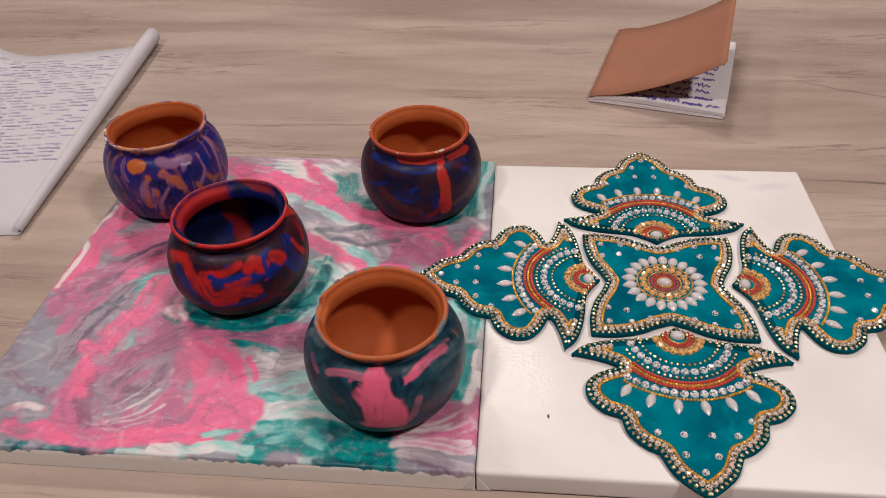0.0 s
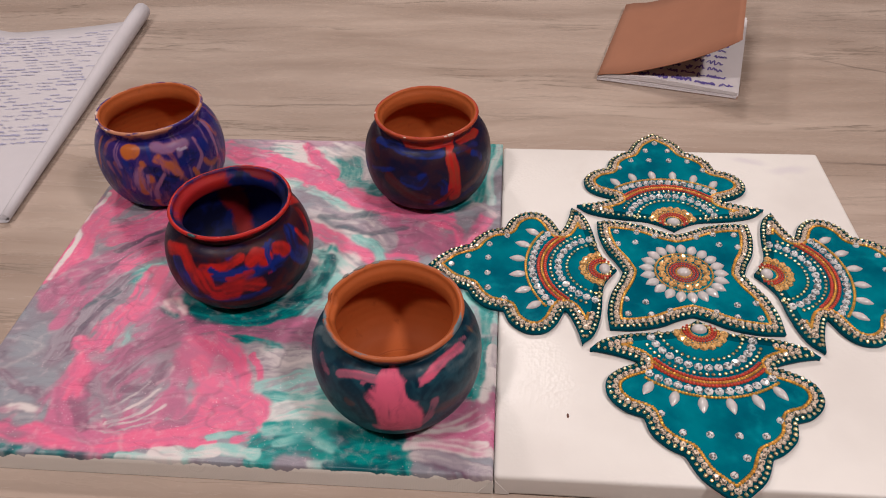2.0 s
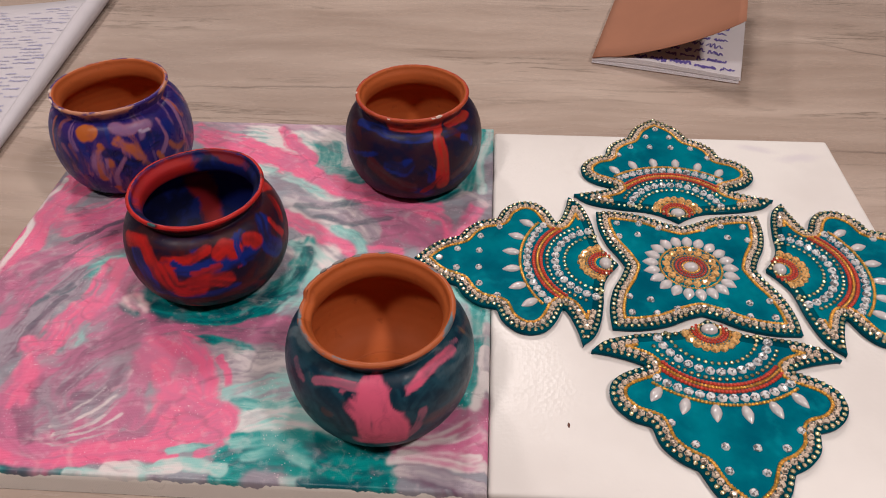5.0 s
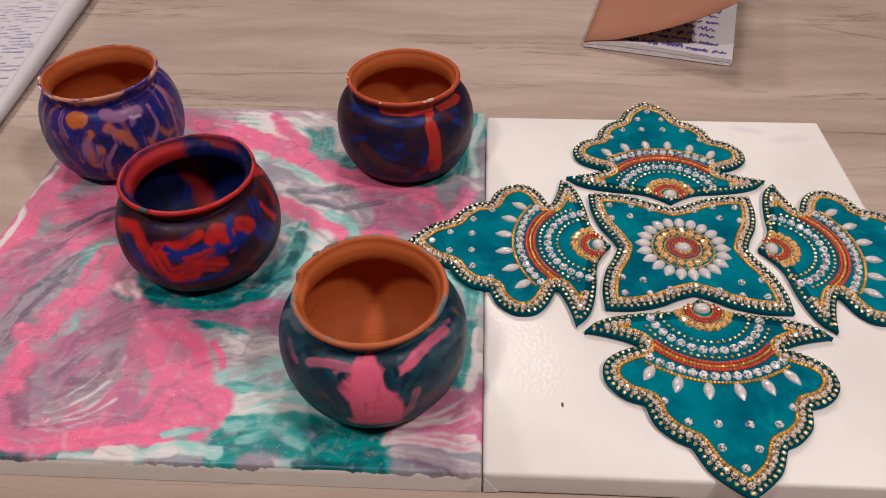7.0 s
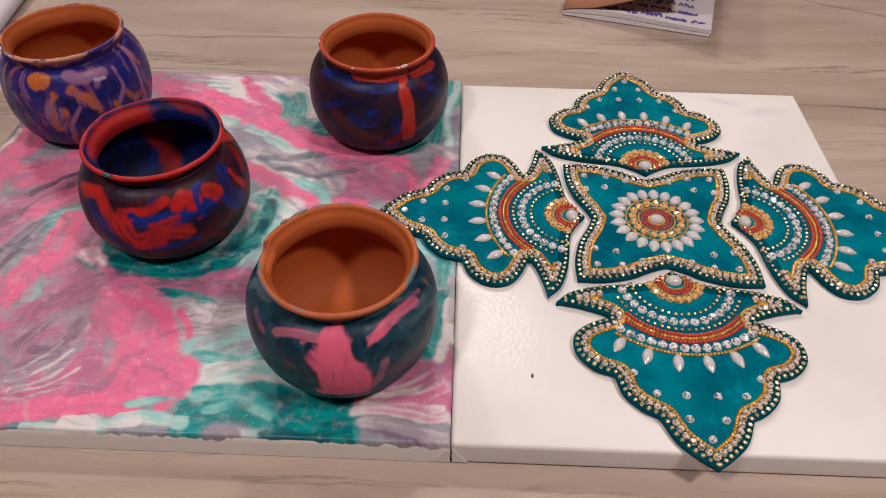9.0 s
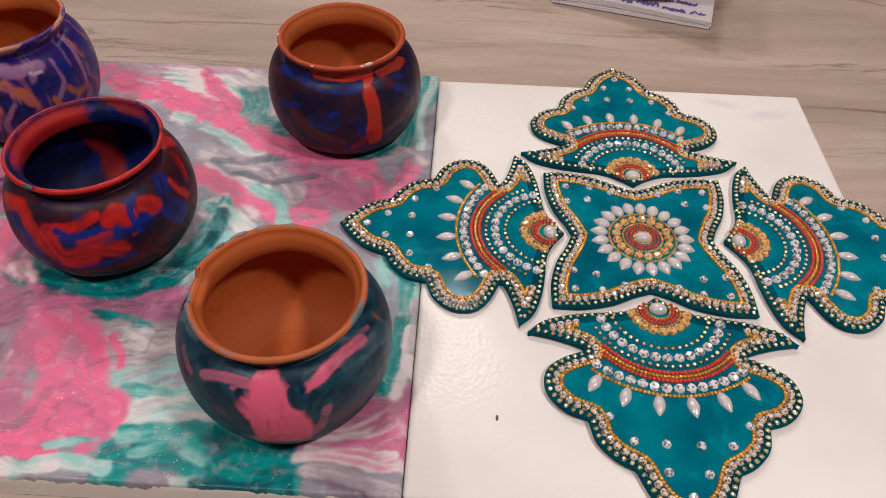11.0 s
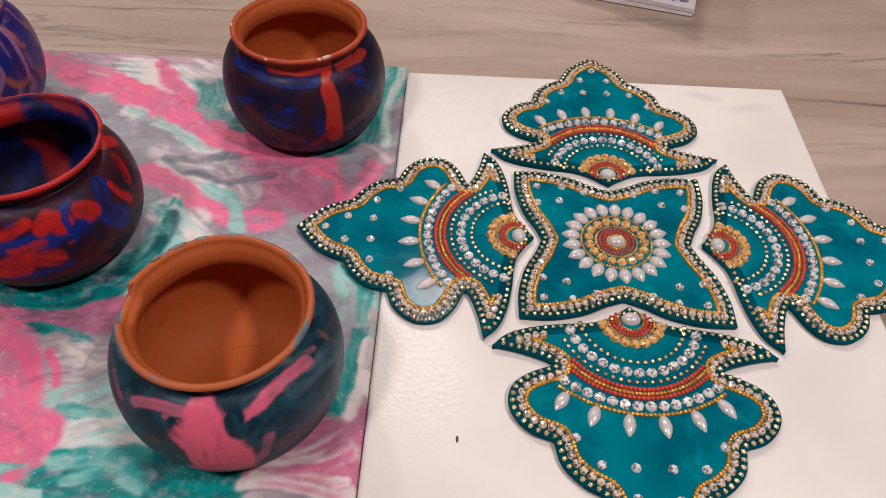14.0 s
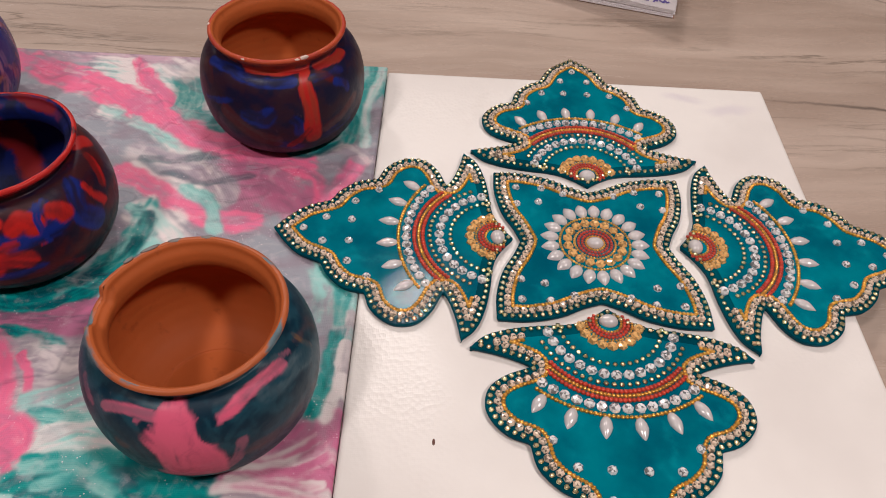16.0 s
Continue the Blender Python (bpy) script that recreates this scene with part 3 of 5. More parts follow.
def painted_cloth(x0, x1, y0, y1, material):
    """The painted cover: a close grid on top, rounded over to the sides, with the paint's own relief."""
    bev, nx, ny = 0.0014, 480, 492
    gx, gy = np.meshgrid(np.linspace(x0 + bev, x1 - bev, nx), np.linspace(y0 + bev, y1 - bev, ny), indexing="ij")
    X, Y = gx.ravel(), gy.ravel()
    col, thick = pigment(X * 1000, Y * 1000, STROKES, (lin(136, 126, 138), lin(142, 144, 154)), (22, 9), 11.0, 1.15, 0.55)
    # wet paint: colours blend into their neighbours, fine streaks stay
    wet = col.reshape(nx, ny, 3)
    for k in range(3):
        pad = np.pad(wet, ((1, 1), (1, 1), (0, 0)), mode="edge")
        wet = (pad[:-2, 1:-1] + pad[2:, 1:-1] + pad[1:-1, :-2] + pad[1:-1, 2:] + 2 * pad[1:-1, 1:-1]) / 6
    share = step(fractal(X * 30, Y * 30, 3), 0.40, 0.66)[:, None] * 0.8
    col = col * (1 - share) + wet.reshape(-1, 3) * share
    rim = np.minimum(np.minimum(X - x0, x1 - X), np.minimum(Y - y0, y1 - Y))
    Z = TOP - 0.0002 + 0.00042 * (thick - 0.5) * step(rim, 0.0014, 0.004)
    verts = np.stack([X, Y, Z], 1).tolist()
    idx = np.arange(nx * ny).reshape(nx, ny)
    faces = np.stack([idx[:-1, :-1], idx[1:, :-1], idx[1:, 1:], idx[:-1, 1:]], -1).reshape(-1, 4).tolist()
    loop = np.concatenate([idx[:-1, 0], idx[-1, :-1], idx[:0:-1, -1], idx[0, :0:-1]])
    L = len(loop)
    mid = np.array([(x0 + x1) / 2, (y0 + y1) / 2])
    half = np.array([(x1 - x0) / 2, (y1 - y0) / 2])
    base = np.stack([X[loop], Y[loop]], 1)
    cols, last = [col], loop.tolist()
    for grow, z in ((0.0009, TOP - 0.0005), (0.0014, TOP - 0.0014), (0.0014, 0.010), (0.0014, 0.0055), (0.0014, 0.0004)):
        p = mid + (base - mid) * (half - bev + grow) / (half - bev)
        start = len(verts)
        verts.extend([(a, b, z) for a, b in p])
        cols.append(col[loop])
        ring = list(range(start, start + L))
        faces.extend([(last[i], ring[i], ring[(i + 1) % L], last[(i + 1) % L]) for i in range(L)])
        last = ring
    me = bpy.data.meshes.new("cloth")
    me.from_pydata(verts, [], faces)
    rgba = np.ones((len(verts), 4), np.float32)
    rgba[:, :3] = np.concatenate(cols)
    me.color_attributes.new("pigment", "FLOAT_COLOR", "POINT").data.foreach_set("color", rgba.ravel())
    me.materials.append(material)
    me.polygons.foreach_set("use_smooth", [True] * len(me.polygons))
    me.update()
    return me


def canvas(name, x0, x1, y0, y1, mat, label, side_mat):
    th = thing(name, pose(0, 0, 0), label, "canvas")
    if mat is M_PAINT:
        cloth = part("cloth", painted_cloth(x0, x1, y0, y1, mat), None, th, "cloth covered in swirled paint")
    else:
        bm = box(bmesh.new(), x0, x1, y0, y1, 0.0004, TOP, 0.0026, 5)
        # close grid over the top, so that the cloth can sag between its bars
        bmesh.ops.subdivide_edges(bm, edges=[e for e in bm.edges if e.calc_length() > 0.1], cuts=14, use_grid_fill=True)
        for v in bm.verts:
            if v.co.z > TOP - 0.0002:
                u, w = (v.co.x - x0) / (x1 - x0), (v.co.y - y0) / (y1 - y0)
                v.co.z -= 0.0004 * max(0, min(1, 9 * min(u, 1 - u, w, 1 - w) - 0.6)) * (0.6 + 0.4 * noise.noise((v.co.x * 14, v.co.y * 14, 0)))
        cloth = part("cloth", bm, mat, th)
    # folded cloth at the corners: a flat lap on the near and far faces
    for cx, s in ((x0, 1), (x1, -1)):
        for cy, t in ((y0, -1), (y1, 1)):
            bm = bmesh.new()
            a = [(cx + s * 0.0006, TOP - 0.0035), (cx + s * 0.0075, 0.0012), (cx + s * 0.0006, 0.0012)]
            lo = [bm.verts.new((x, cy - t * 0.0003, z)) for x, z in a]
            hi = [bm.verts.new((x, cy + t * 0.00025, z)) for x, z in a]
            bm.faces.new(lo)
            bm.faces.new(list(reversed(hi)))
            for i in range(3):
                j = (i + 1) % 3
                bm.faces.new((lo[i], hi[i], hi[j], lo[j]))
            bmesh.ops.recalc_face_normals(bm, faces=bm.faces)
            part("corner_fold", bm, side_mat, cloth, smooth=False)
    return th


canvas("painted_canvas", -0.2835, -0.0001, -0.2845, 0.0055, M_PAINT, "stretched canvas covered in swirled pink, mauve and teal paint, white sides", M_WHITE)
canvas("white_canvas", 0.0003, 0.2288, -0.2845, 0.0, M_WHITE, "blank white stretched canvas with a slight sheen", M_WHITE)
# a few specks on the white cloth
M_SPECK = plain("dried_speck", lin(96, 58, 48), 0.7)
for px, py, r, st in ((0.0369, -0.2468, 0.0011, 1.7), (0.0359, -0.2498, 0.0006, 1.0), (0.0347, -0.2524, 0.0005, 1.6)):
    bm = bmesh.new()
    bmesh.ops.create_icosphere(bm, subdivisions=2, radius=r)
    for v in bm.verts:
        v.co = (v.co.x * 0.7 + px, v.co.y * st + py, max(v.co.z, 0) * 0.3 + TOP - 0.0003)
    tagged(new("paint_speck", mesh_of("paint_speck", bm, M_SPECK)), "tiny dried brown paint speck on white canvas", "speck", "specks on the white canvas")


# ---- clay pots ----
CLAY = lin(176, 88, 44)


def clay_material(name, col):
    n = Nodes(name, 0.62)
    n.b.inputs["Specular IOR Level"].default_value = 0.18
    a = n.noise(40.0, 5)
    rings = n.add("ShaderNodeTexWave", Scale=70.0, Distortion=2.0, Detail=2.0)
    rings.bands_direction = "Z"
    n.wire(n.co, rings.inputs["Vector"])
    c = n.mix(a.outputs[0], tuple(v * 0.72 for v in col[:3]) + (1,), tuple(min(1, v * 1.15) for v in col[:3]) + (1,))
    c = n.mix(n.span(n.noise(160.0, 4).outputs[0], 0.6, 0.75, 0, 0.4), c, lin(120, 56, 30))
    n.colour(c)
    n.bump(n.math("ADD", rings.outputs["Fac"], n.noise(300.0, 3).outputs[0]), 0.12, 0.0005)
    return n.m


def glaze_material(name, rough=0.42, relief=0.3):
    """Hand paint on clay: the pigment is laid on stroke by stroke; grain, gloss and relief come from here."""
    n = Nodes(name, rough)
    n.b.inputs["Specular IOR Level"].default_value = 0.22
    at = n.t.nodes.new("ShaderNodeVertexColor")
    at.layer_name = "pigment"
    c = at.outputs["Color"]
    smear = n.noise(1.0, 7, 0.7, n.warp(30.0, 0.03, detail=4.0), (60, 60, 40), 1.2)
    c = n.mix(n.span(smear.outputs[0], 0.5, 0.72, 0, 0.22), c, lin(30, 22, 34))
    c = n.mix(n.span(n.noise(260.0, 4).outputs[0], 0.64, 0.8, 0, 0.12), c, lin(150, 110, 110))
    n.colour(c)
    n.rough(n.span(smear.outputs[0], 0.3, 0.7, rough - 0.1, rough + 0.14))
    n.bump(n.math("ADD", smear.outputs[0], n.math("MULTIPLY", n.noise(260.0, 4).outputs[0], 0.5)), relief, 0.0006)
    return n.m


def inside_material():
    """Dark blue paint inside a pot, with red run down from the neck."""
    n = Nodes("blue_inside", 0.6)
    n.b.inputs["Specular IOR Level"].default_value = 0.2
    w = n.warp(34.0, 0.016, detail=4.0)
    s = n.noise(1.0, 6, 0.6, w, (30, 30, 30), 0.8)
    c = n.mix(n.span(s.outputs[0], 0.40, 0.60), lin(10, 14, 46), lin(14, 28, 92))
    fray = n.span(n.noise(1.0, 6, 0.7, w, (70, 70, 120), 1.0).outputs[0], 0.25, 0.75, -0.22, 0.22, False)
    for at, size, tilt, col, k in (((-0.012, 0.034, 0.030), (0.0070, 0.02, 0.030), -12, lin(130, 24, 22), 0.95), ((-0.026, 0.016, 0.0525), (0.016, 0.03, 0.0055), 0, lin(160, 28, 26), 0.95),
                                   ((0.010, 0.030, 0.055), (0.014, 0.012, 0.0030), 0, lin(120, 24, 26), 0.9), ((-0.033, 0.0, 0.050), (0.006, 0.010, 0.008), 0, lin(140, 26, 26), 0.9)):
        c = n.dab(c, w, at, size, 0, col, 0.25, k, (0, tilt), fray)
    n.colour(c)
    n.bump(s.outputs[0], 0.2, 0.0006)
    return n.m


def turned(profile, steps, seed, notch, colour_at):
    """A turned surface with paint in its vertices; colour_at(u, s) takes millimetres round and along it."""
    R, Z, S = (np.array(v) for v in zip(*profile))
    a = np.linspace(-math.pi, math.pi, steps, endpoint=False)
    wob = np.array([noise.noise((math.cos(t) * 1.3 + seed, math.sin(t) * 1.3, 0.5)) for t in a])
    fine = np.array([noise.noise((math.cos(t) * 9 + seed, math.sin(t) * 9, 2.5)) for t in a])
    rad = R[:, None] * (1 + 0.011 * wob[None, :])
    hgt = Z[:, None] + 0.0006 * wob[None, :] * (Z[:, None] / 0.06) ** 2
    rise = np.clip((Z - Z.max() + 0.0016) / 0.0016, 0, 1)[:, None]
    hgt = hgt + 0.00028 * fine[None, :] * rise
    if notch:
        deg = (np.degrees(a) - 90) % 360
        cut = step(deg, notch[0], notch[0] + 2.5) * step(deg, notch[1], notch[1] - 9)
        top = np.clip((Z - Z.max() + 0.007) / 0.007, 0, 1)[:, None]
        hgt = hgt - notch[2] * cut[None, :] * top
    th = a[None, :] - math.pi / 2
    verts = np.stack([rad * np.cos(th), rad * np.sin(th), hgt], -1).reshape(-1, 3)
    idx = np.arange(len(R) * steps).reshape(len(R), steps)
    nxt = np.roll(idx, -1, 1)
    faces = np.stack([idx[:-1], nxt[:-1], nxt[1:], idx[1:]], -1).reshape(-1, 4)
    me = bpy.data.meshes.new("turned")
    me.from_pydata(verts.tolist(), [], faces.tolist())
    u = np.broadcast_to(np.degrees(a)[None, :] * 0.75, rad.shape).ravel()
    rgba = np.ones((len(verts), 4), np.float32)
    rgba[:, :3] = colour_at(u, np.repeat(S, steps))
    me.color_attributes.new("pigment", "FLOAT_COLOR", "POINT").data.foreach_set("color", rgba.ravel())
    me.polygons.foreach_set("use_smooth", [True] * len(me.polygons))
    me.update()
    return me


def pot(x, y, h, rim, b, waist, foot, neck, paint, glaze, ground, lip_tones, inner, label, seed=0.0, chips=(), notch=None):
    """A squat round pot: flat foot, full belly at the height waist, drawn-in neck and a thin lip turned outwards."""
    th = thing("clay_pot", pose(x, y, TOP - 0.0004), label, "pot", "small painted clay pots")
    quarter = np.linspace(0, math.pi / 2, 34)
    outer = [(foot + (b - foot) * math.sin(q) ** 0.75, waist * (1 - math.cos(q))) for q in quarter]
    outer += [(neck + (b - neck) * math.cos(q), waist + (h - 0.0085 - waist) * math.sin(q)) for q in quarter[1:]]
    outer += [(neck + 0.0005, h - 0.0066), (neck + 0.0016, h - 0.0045)]
    lip = [(rim - 0.0008, h - 0.0025), (rim - 0.0001, h - 0.0017), (rim, h - 0.0011), (rim - 0.0003, h - 0.0004), (rim - 0.0010, h), (rim - 0.0018, h - 0.0001)]
    line = outer + lip
    run = np.concatenate([[0], np.cumsum([math.hypot(q[0] - p[0], q[1] - p[1]) for p, q in zip(line, line[1:])])]) * 1000
    full = [(r, z, v) for (r, z), v in zip(line, run)]
    edge = run[len(outer) - 1]

    def colour_at(u, v):
        col, thick = pigment(u, v, paint, ground, (10, 7), 5.5, 0.98)
        m = step(v + 3.2 * (fractal(u / 9 + seed, v / 5) - 0.5), edge - 0.4, edge + 0.8)[:, None]
        k = step(fractal(u / 13 + 7 * seed, v / 3 + seed), *lip_tones[2])[:, None]
        tone = np.array(lip_tones[0][:3]) * (1 - k) + np.array(lip_tones[1][:3]) * k
        return col * (1 - m) + tone * m

    bm = lathe(bmesh.new(), [(foot, 0.0004), (foot * 0.6, 0.0002), (0.0005, 0.0002)], 48)
    part("foot", bm, M_CLAY, th)
    me = turned(full[:len(outer)], 360, seed, notch, colour_at)
    me.materials.append(glaze)
    part("body", me, None, th)
    me = turned(full[len(outer) - 1:], 360, seed, notch, colour_at)
    me.materials.append(glaze)
    lip_part = part("rim", me, None, th)
    wall = [(rim - 0.0018, h - 0.0001), (rim - 0.0027, h - 0.0008), (rim - 0.0034, h - 0.0024), (neck - 0.0014, h - 0.0050), (neck - 0.0020, h - 0.0085), (neck - 0.0010, h - 0.0120)]
    wall += [(b * 0.80, h * 0.74), (b * 0.885, h * 0.63), (b * 0.915, waist), (b * 0.87, waist * 0.64), (b * 0.74, waist * 0.36), (b * 0.60, waist * 0.24), (b * 0.50, 0.0060), (b * 0.46, 0.0052), (b * 0.2, 0.0050), (0.0004, 0.0050)]
    soft = curve_points(wall, (), 5, False)
    me = turned([(max(r, 0.0003), z, 0.0) for r, z in soft], 120, seed, notch, lambda u, v: np.ones((len(u), 3)))
    me.materials.append(inner)
    part("inside", me, None, th)
    for a, dz, sx, sz, mt in chips:
        bm = bmesh.new()
        bmesh.ops.create_icosphere(bm, subdivisions=2, radius=1.0)
        for v in bm.verts:
            k2 = 1 + 0.45 * noise.noise(v.co * 2.2 + Vector((seed, a, 0)))
            v.co = (v.co.x * 0.0009 * k2, v.co.y * sx * 0.7 * k2, v.co.z * sz * 0.7 * k2)
        bm.transform(Matrix.Rotation(radians(a), 4, "Z") @ Matrix.Translation((rim * 0.978, 0, h + dz)))
        part("chip", bm, mt, lip_part, "pale chipped spot on the rim")
    return th


M_CLAY = clay_material("bare_clay", CLAY)
M_SMEAR = plain("grey_smear", lin(120, 116, 114), 0.6, scale=300)
M_CHIP = plain("chipped_primer", lin(214, 190, 180), 0.7, scale=300)
RED, BLUE, NAVY, MAROON = lin(184, 32, 30), lin(20, 40, 122), lin(22, 20, 50), lin(92, 24, 26)
OCHRE, PURPLE, LILAC, PALELILAC = lin(186, 98, 46), lin(58, 38, 108), lin(142, 100, 142), lin(186, 172, 196)
ROSE, ROSEDULL, SLATE, DSLATE = lin(216, 92, 124), lin(160, 92, 114), lin(26, 66, 82), lin(6, 40, 58)
GREYBLUE, UMBER, OCHREDULL = lin(92, 108, 116), lin(88, 58, 60), lin(132, 92, 58)
PURPLEBROWN, RIMRED, INDIGO = lin(60, 26, 34), lin(164, 56, 40), lin(36, 28, 100)

MARBLING = [
    stroke(UMBER, PURPLE, 2.9, 0.9, (-25, 60), (-25, 46), (-24, 35), fray=0.75),
    stroke(BLUE, PURPLE, 5.8, 0.9, (-9, 53), (-7, 46), (-7, 40), fray=0.75),
    stroke(OCHRE, OCHRE, 5.2, 1.0, (-6, 64), (-4, 64), (-1, 64), fray=0.2),
    stroke(LILAC, ROSEDULL, 4.1, 0.9, (15, 65), (24, 61), (36, 61), fray=0.75),
    stroke(OCHRE, LILAC, 3.3, 0.9, (3, 51), (2, 42), (4, 35), fray=0.75),
    stroke(LILAC, PURPLE, 1.4, 0.95, (2, 59), (-1, 47), (0, 37), fray=0.75),
    stroke(OCHRE, ROSEDULL, 2.9, 0.95, (15, 56), (22, 50), (27, 41), fray=0.75),
    stroke(NAVY, BLUE, 3.3, 0.95, (7, 50), (14, 46), (17, 35), fray=0.75),
    stroke(NAVY, BLUE, 2.9, 0.95, (14, 46), (20, 41), (24, 39), fray=0.75),
    stroke(NAVY, BLUE, 4.9, 0.95, (32, 49), (37, 51), (42, 51), fray=0.75),
    stroke(LILAC, ROSEDULL, 1.6, 0.9, (17, 45), (11, 35), (10, 27), fray=0.75),
    stroke(LILAC, ROSEDULL, 1.4, 0.95, (45, 61), (45, 49), (40, 41), fray=0.75),
    stroke(BLUE, PURPLE, 3.3, 0.9, (49, 57), (51, 47), (52, 41), fray=0.75),
    stroke(LILAC, ROSEDULL, 1.4, 0.95, (64, 65), (61, 51), (59, 36), fray=0.75),
    stroke(OCHRE, UMBER, 2.1, 0.7, (47, 44), (51, 39), (57, 38), fray=0.75),
    stroke(BLUE, PURPLE, 2.9, 0.9, (77, 61), (74, 50), (71, 41), fray=0.75),
    stroke(PALELILAC, LILAC, 1.0, 0.9, (31, 58), (32, 57), (36, 57), fray=0.75),
    stroke(LILAC, PURPLE, 1.6, 0.8, (-15, 70), (-15, 60), (-11, 53), fray=0.75),
]
DRIP = [
    stroke(MAROON, UMBER, 4.6, 0.7, (-23, 43), (-10, 35), (3, 31), fray=0.5),
    stroke(UMBER, MAROON, 2.9, 0.7, (29, 33), (40, 37), (49, 41), fray=0.5),
    stroke(BLUE, NAVY, 2.9, 0.95, (-41, 64), (-26, 66), (-10, 64), (13, 63), fray=0.4),
    stroke(BLUE, NAVY, 4.8, 0.9, (-10, 46), (-2, 45), (0, 47), fray=0.4),
    stroke(BLUE, NAVY, 1.6, 0.9, (-40, 44), (-30, 47), (-20, 51), fray=0.4),
    stroke(BLUE, NAVY, 2.1, 0.7, (11, 44), (14, 41), (15, 35), fray=0.5),
    stroke(BLUE, NAVY, 2.4, 0.6, (27, 61), (34, 60), (45, 60), fray=0.5),
    stroke(RIMRED, RED, 3.5, 0.95, (-15, 71), (-2, 71), (11, 70), (25, 69), fray=0.25),
    stroke(RIMRED, RED, 2.9, 0.9, (32, 66), (43, 66), (57, 66), fray=0.3),
    stroke(RED, RIMRED, 2.9, 1.0, (24, 66), (20, 63), (19, 55), fray=0.2),
    stroke(RED, RIMRED, 4.3, 1.0, (20, 58), (21, 45), (22, 29), fray=0.2),
    stroke(RED, MAROON, 2.1, 0.95, (10, 26), (15, 30), (20, 35), fray=0.3),
    stroke(NAVY, UMBER, 2.1, 0.9, (17, 76), (19, 71), (24, 71), fray=0.3),
]
DABS = [
    stroke(PURPLEBROWN, NAVY, 5.2, 0.9, (-27, 64), (4, 66), (38, 64), (72, 62), fray=0.4),
    stroke(BLUE, NAVY, 4.5, 0.98, (-28, 54), (-23, 46), (-18, 38), fray=0.3),
    stroke(BLUE, NAVY, 5.8, 1.0, (-5, 52), (10, 50), (26, 50), (40, 51), fray=0.4),
    stroke(BLUE, NAVY, 5.2, 0.95, (54, 60), (49, 49), (55, 40), fray=0.3),
    stroke(BLUE, NAVY, 2.4, 0.95, (-17, 34), (4, 34), (26, 33), fray=0.4),
    stroke(BLUE, NAVY, 2.4, 0.9, (25, 57), (34, 59), (37, 61), fray=0.3),
    stroke(RED, lin(132, 26, 28), 4.5, 1.0, (-38, 56), (-24, 60), (-15, 50), (-13, 44), fray=0.4),
    stroke(RED, lin(132, 26, 28), 3.4, 1.0, (-8, 55), (4, 56), (14, 59), fray=0.4),
    stroke(RED, MAROON, 5.8, 1.0, (-9, 48), (-4, 40), (7, 40), fray=0.4),
    stroke(RED, lin(132, 26, 28), 4.8, 1.0, (6, 43), (16, 43), (22, 40), fray=0.4),
    stroke(MAROON, RED, 2.1, 0.9, (6, 49), (13, 49), (19, 49), fray=0.3),
    stroke(RED, lin(132, 26, 28), 5.5, 1.0, (22, 56), (25, 57), (28, 54), fray=0.35),
    stroke(RED, lin(132, 26, 28), 4.5, 1.0, (39, 56), (41, 55), (42, 53), fray=0.35),
    stroke(RED, MAROON, 3.1, 1.0, (76, 61), (73, 56), (69, 50), fray=0.3),
    stroke(RED, MAROON, 2.1, 0.95, (59, 57), (60, 51), (63, 44), fray=0.3),
    stroke(BLUE, BLUE, 1.5, 1.0, (33, 61), (31, 53), (32, 45), fray=0.3),
    stroke(BLUE, NAVY, 1.7, 1.0, (-4, 55), (3, 52), (14, 52), fray=0.3),
    stroke(MAROON, PURPLEBROWN, 2.7, 0.85, (-2, 28), (22, 30), (46, 36), fray=0.4),
]
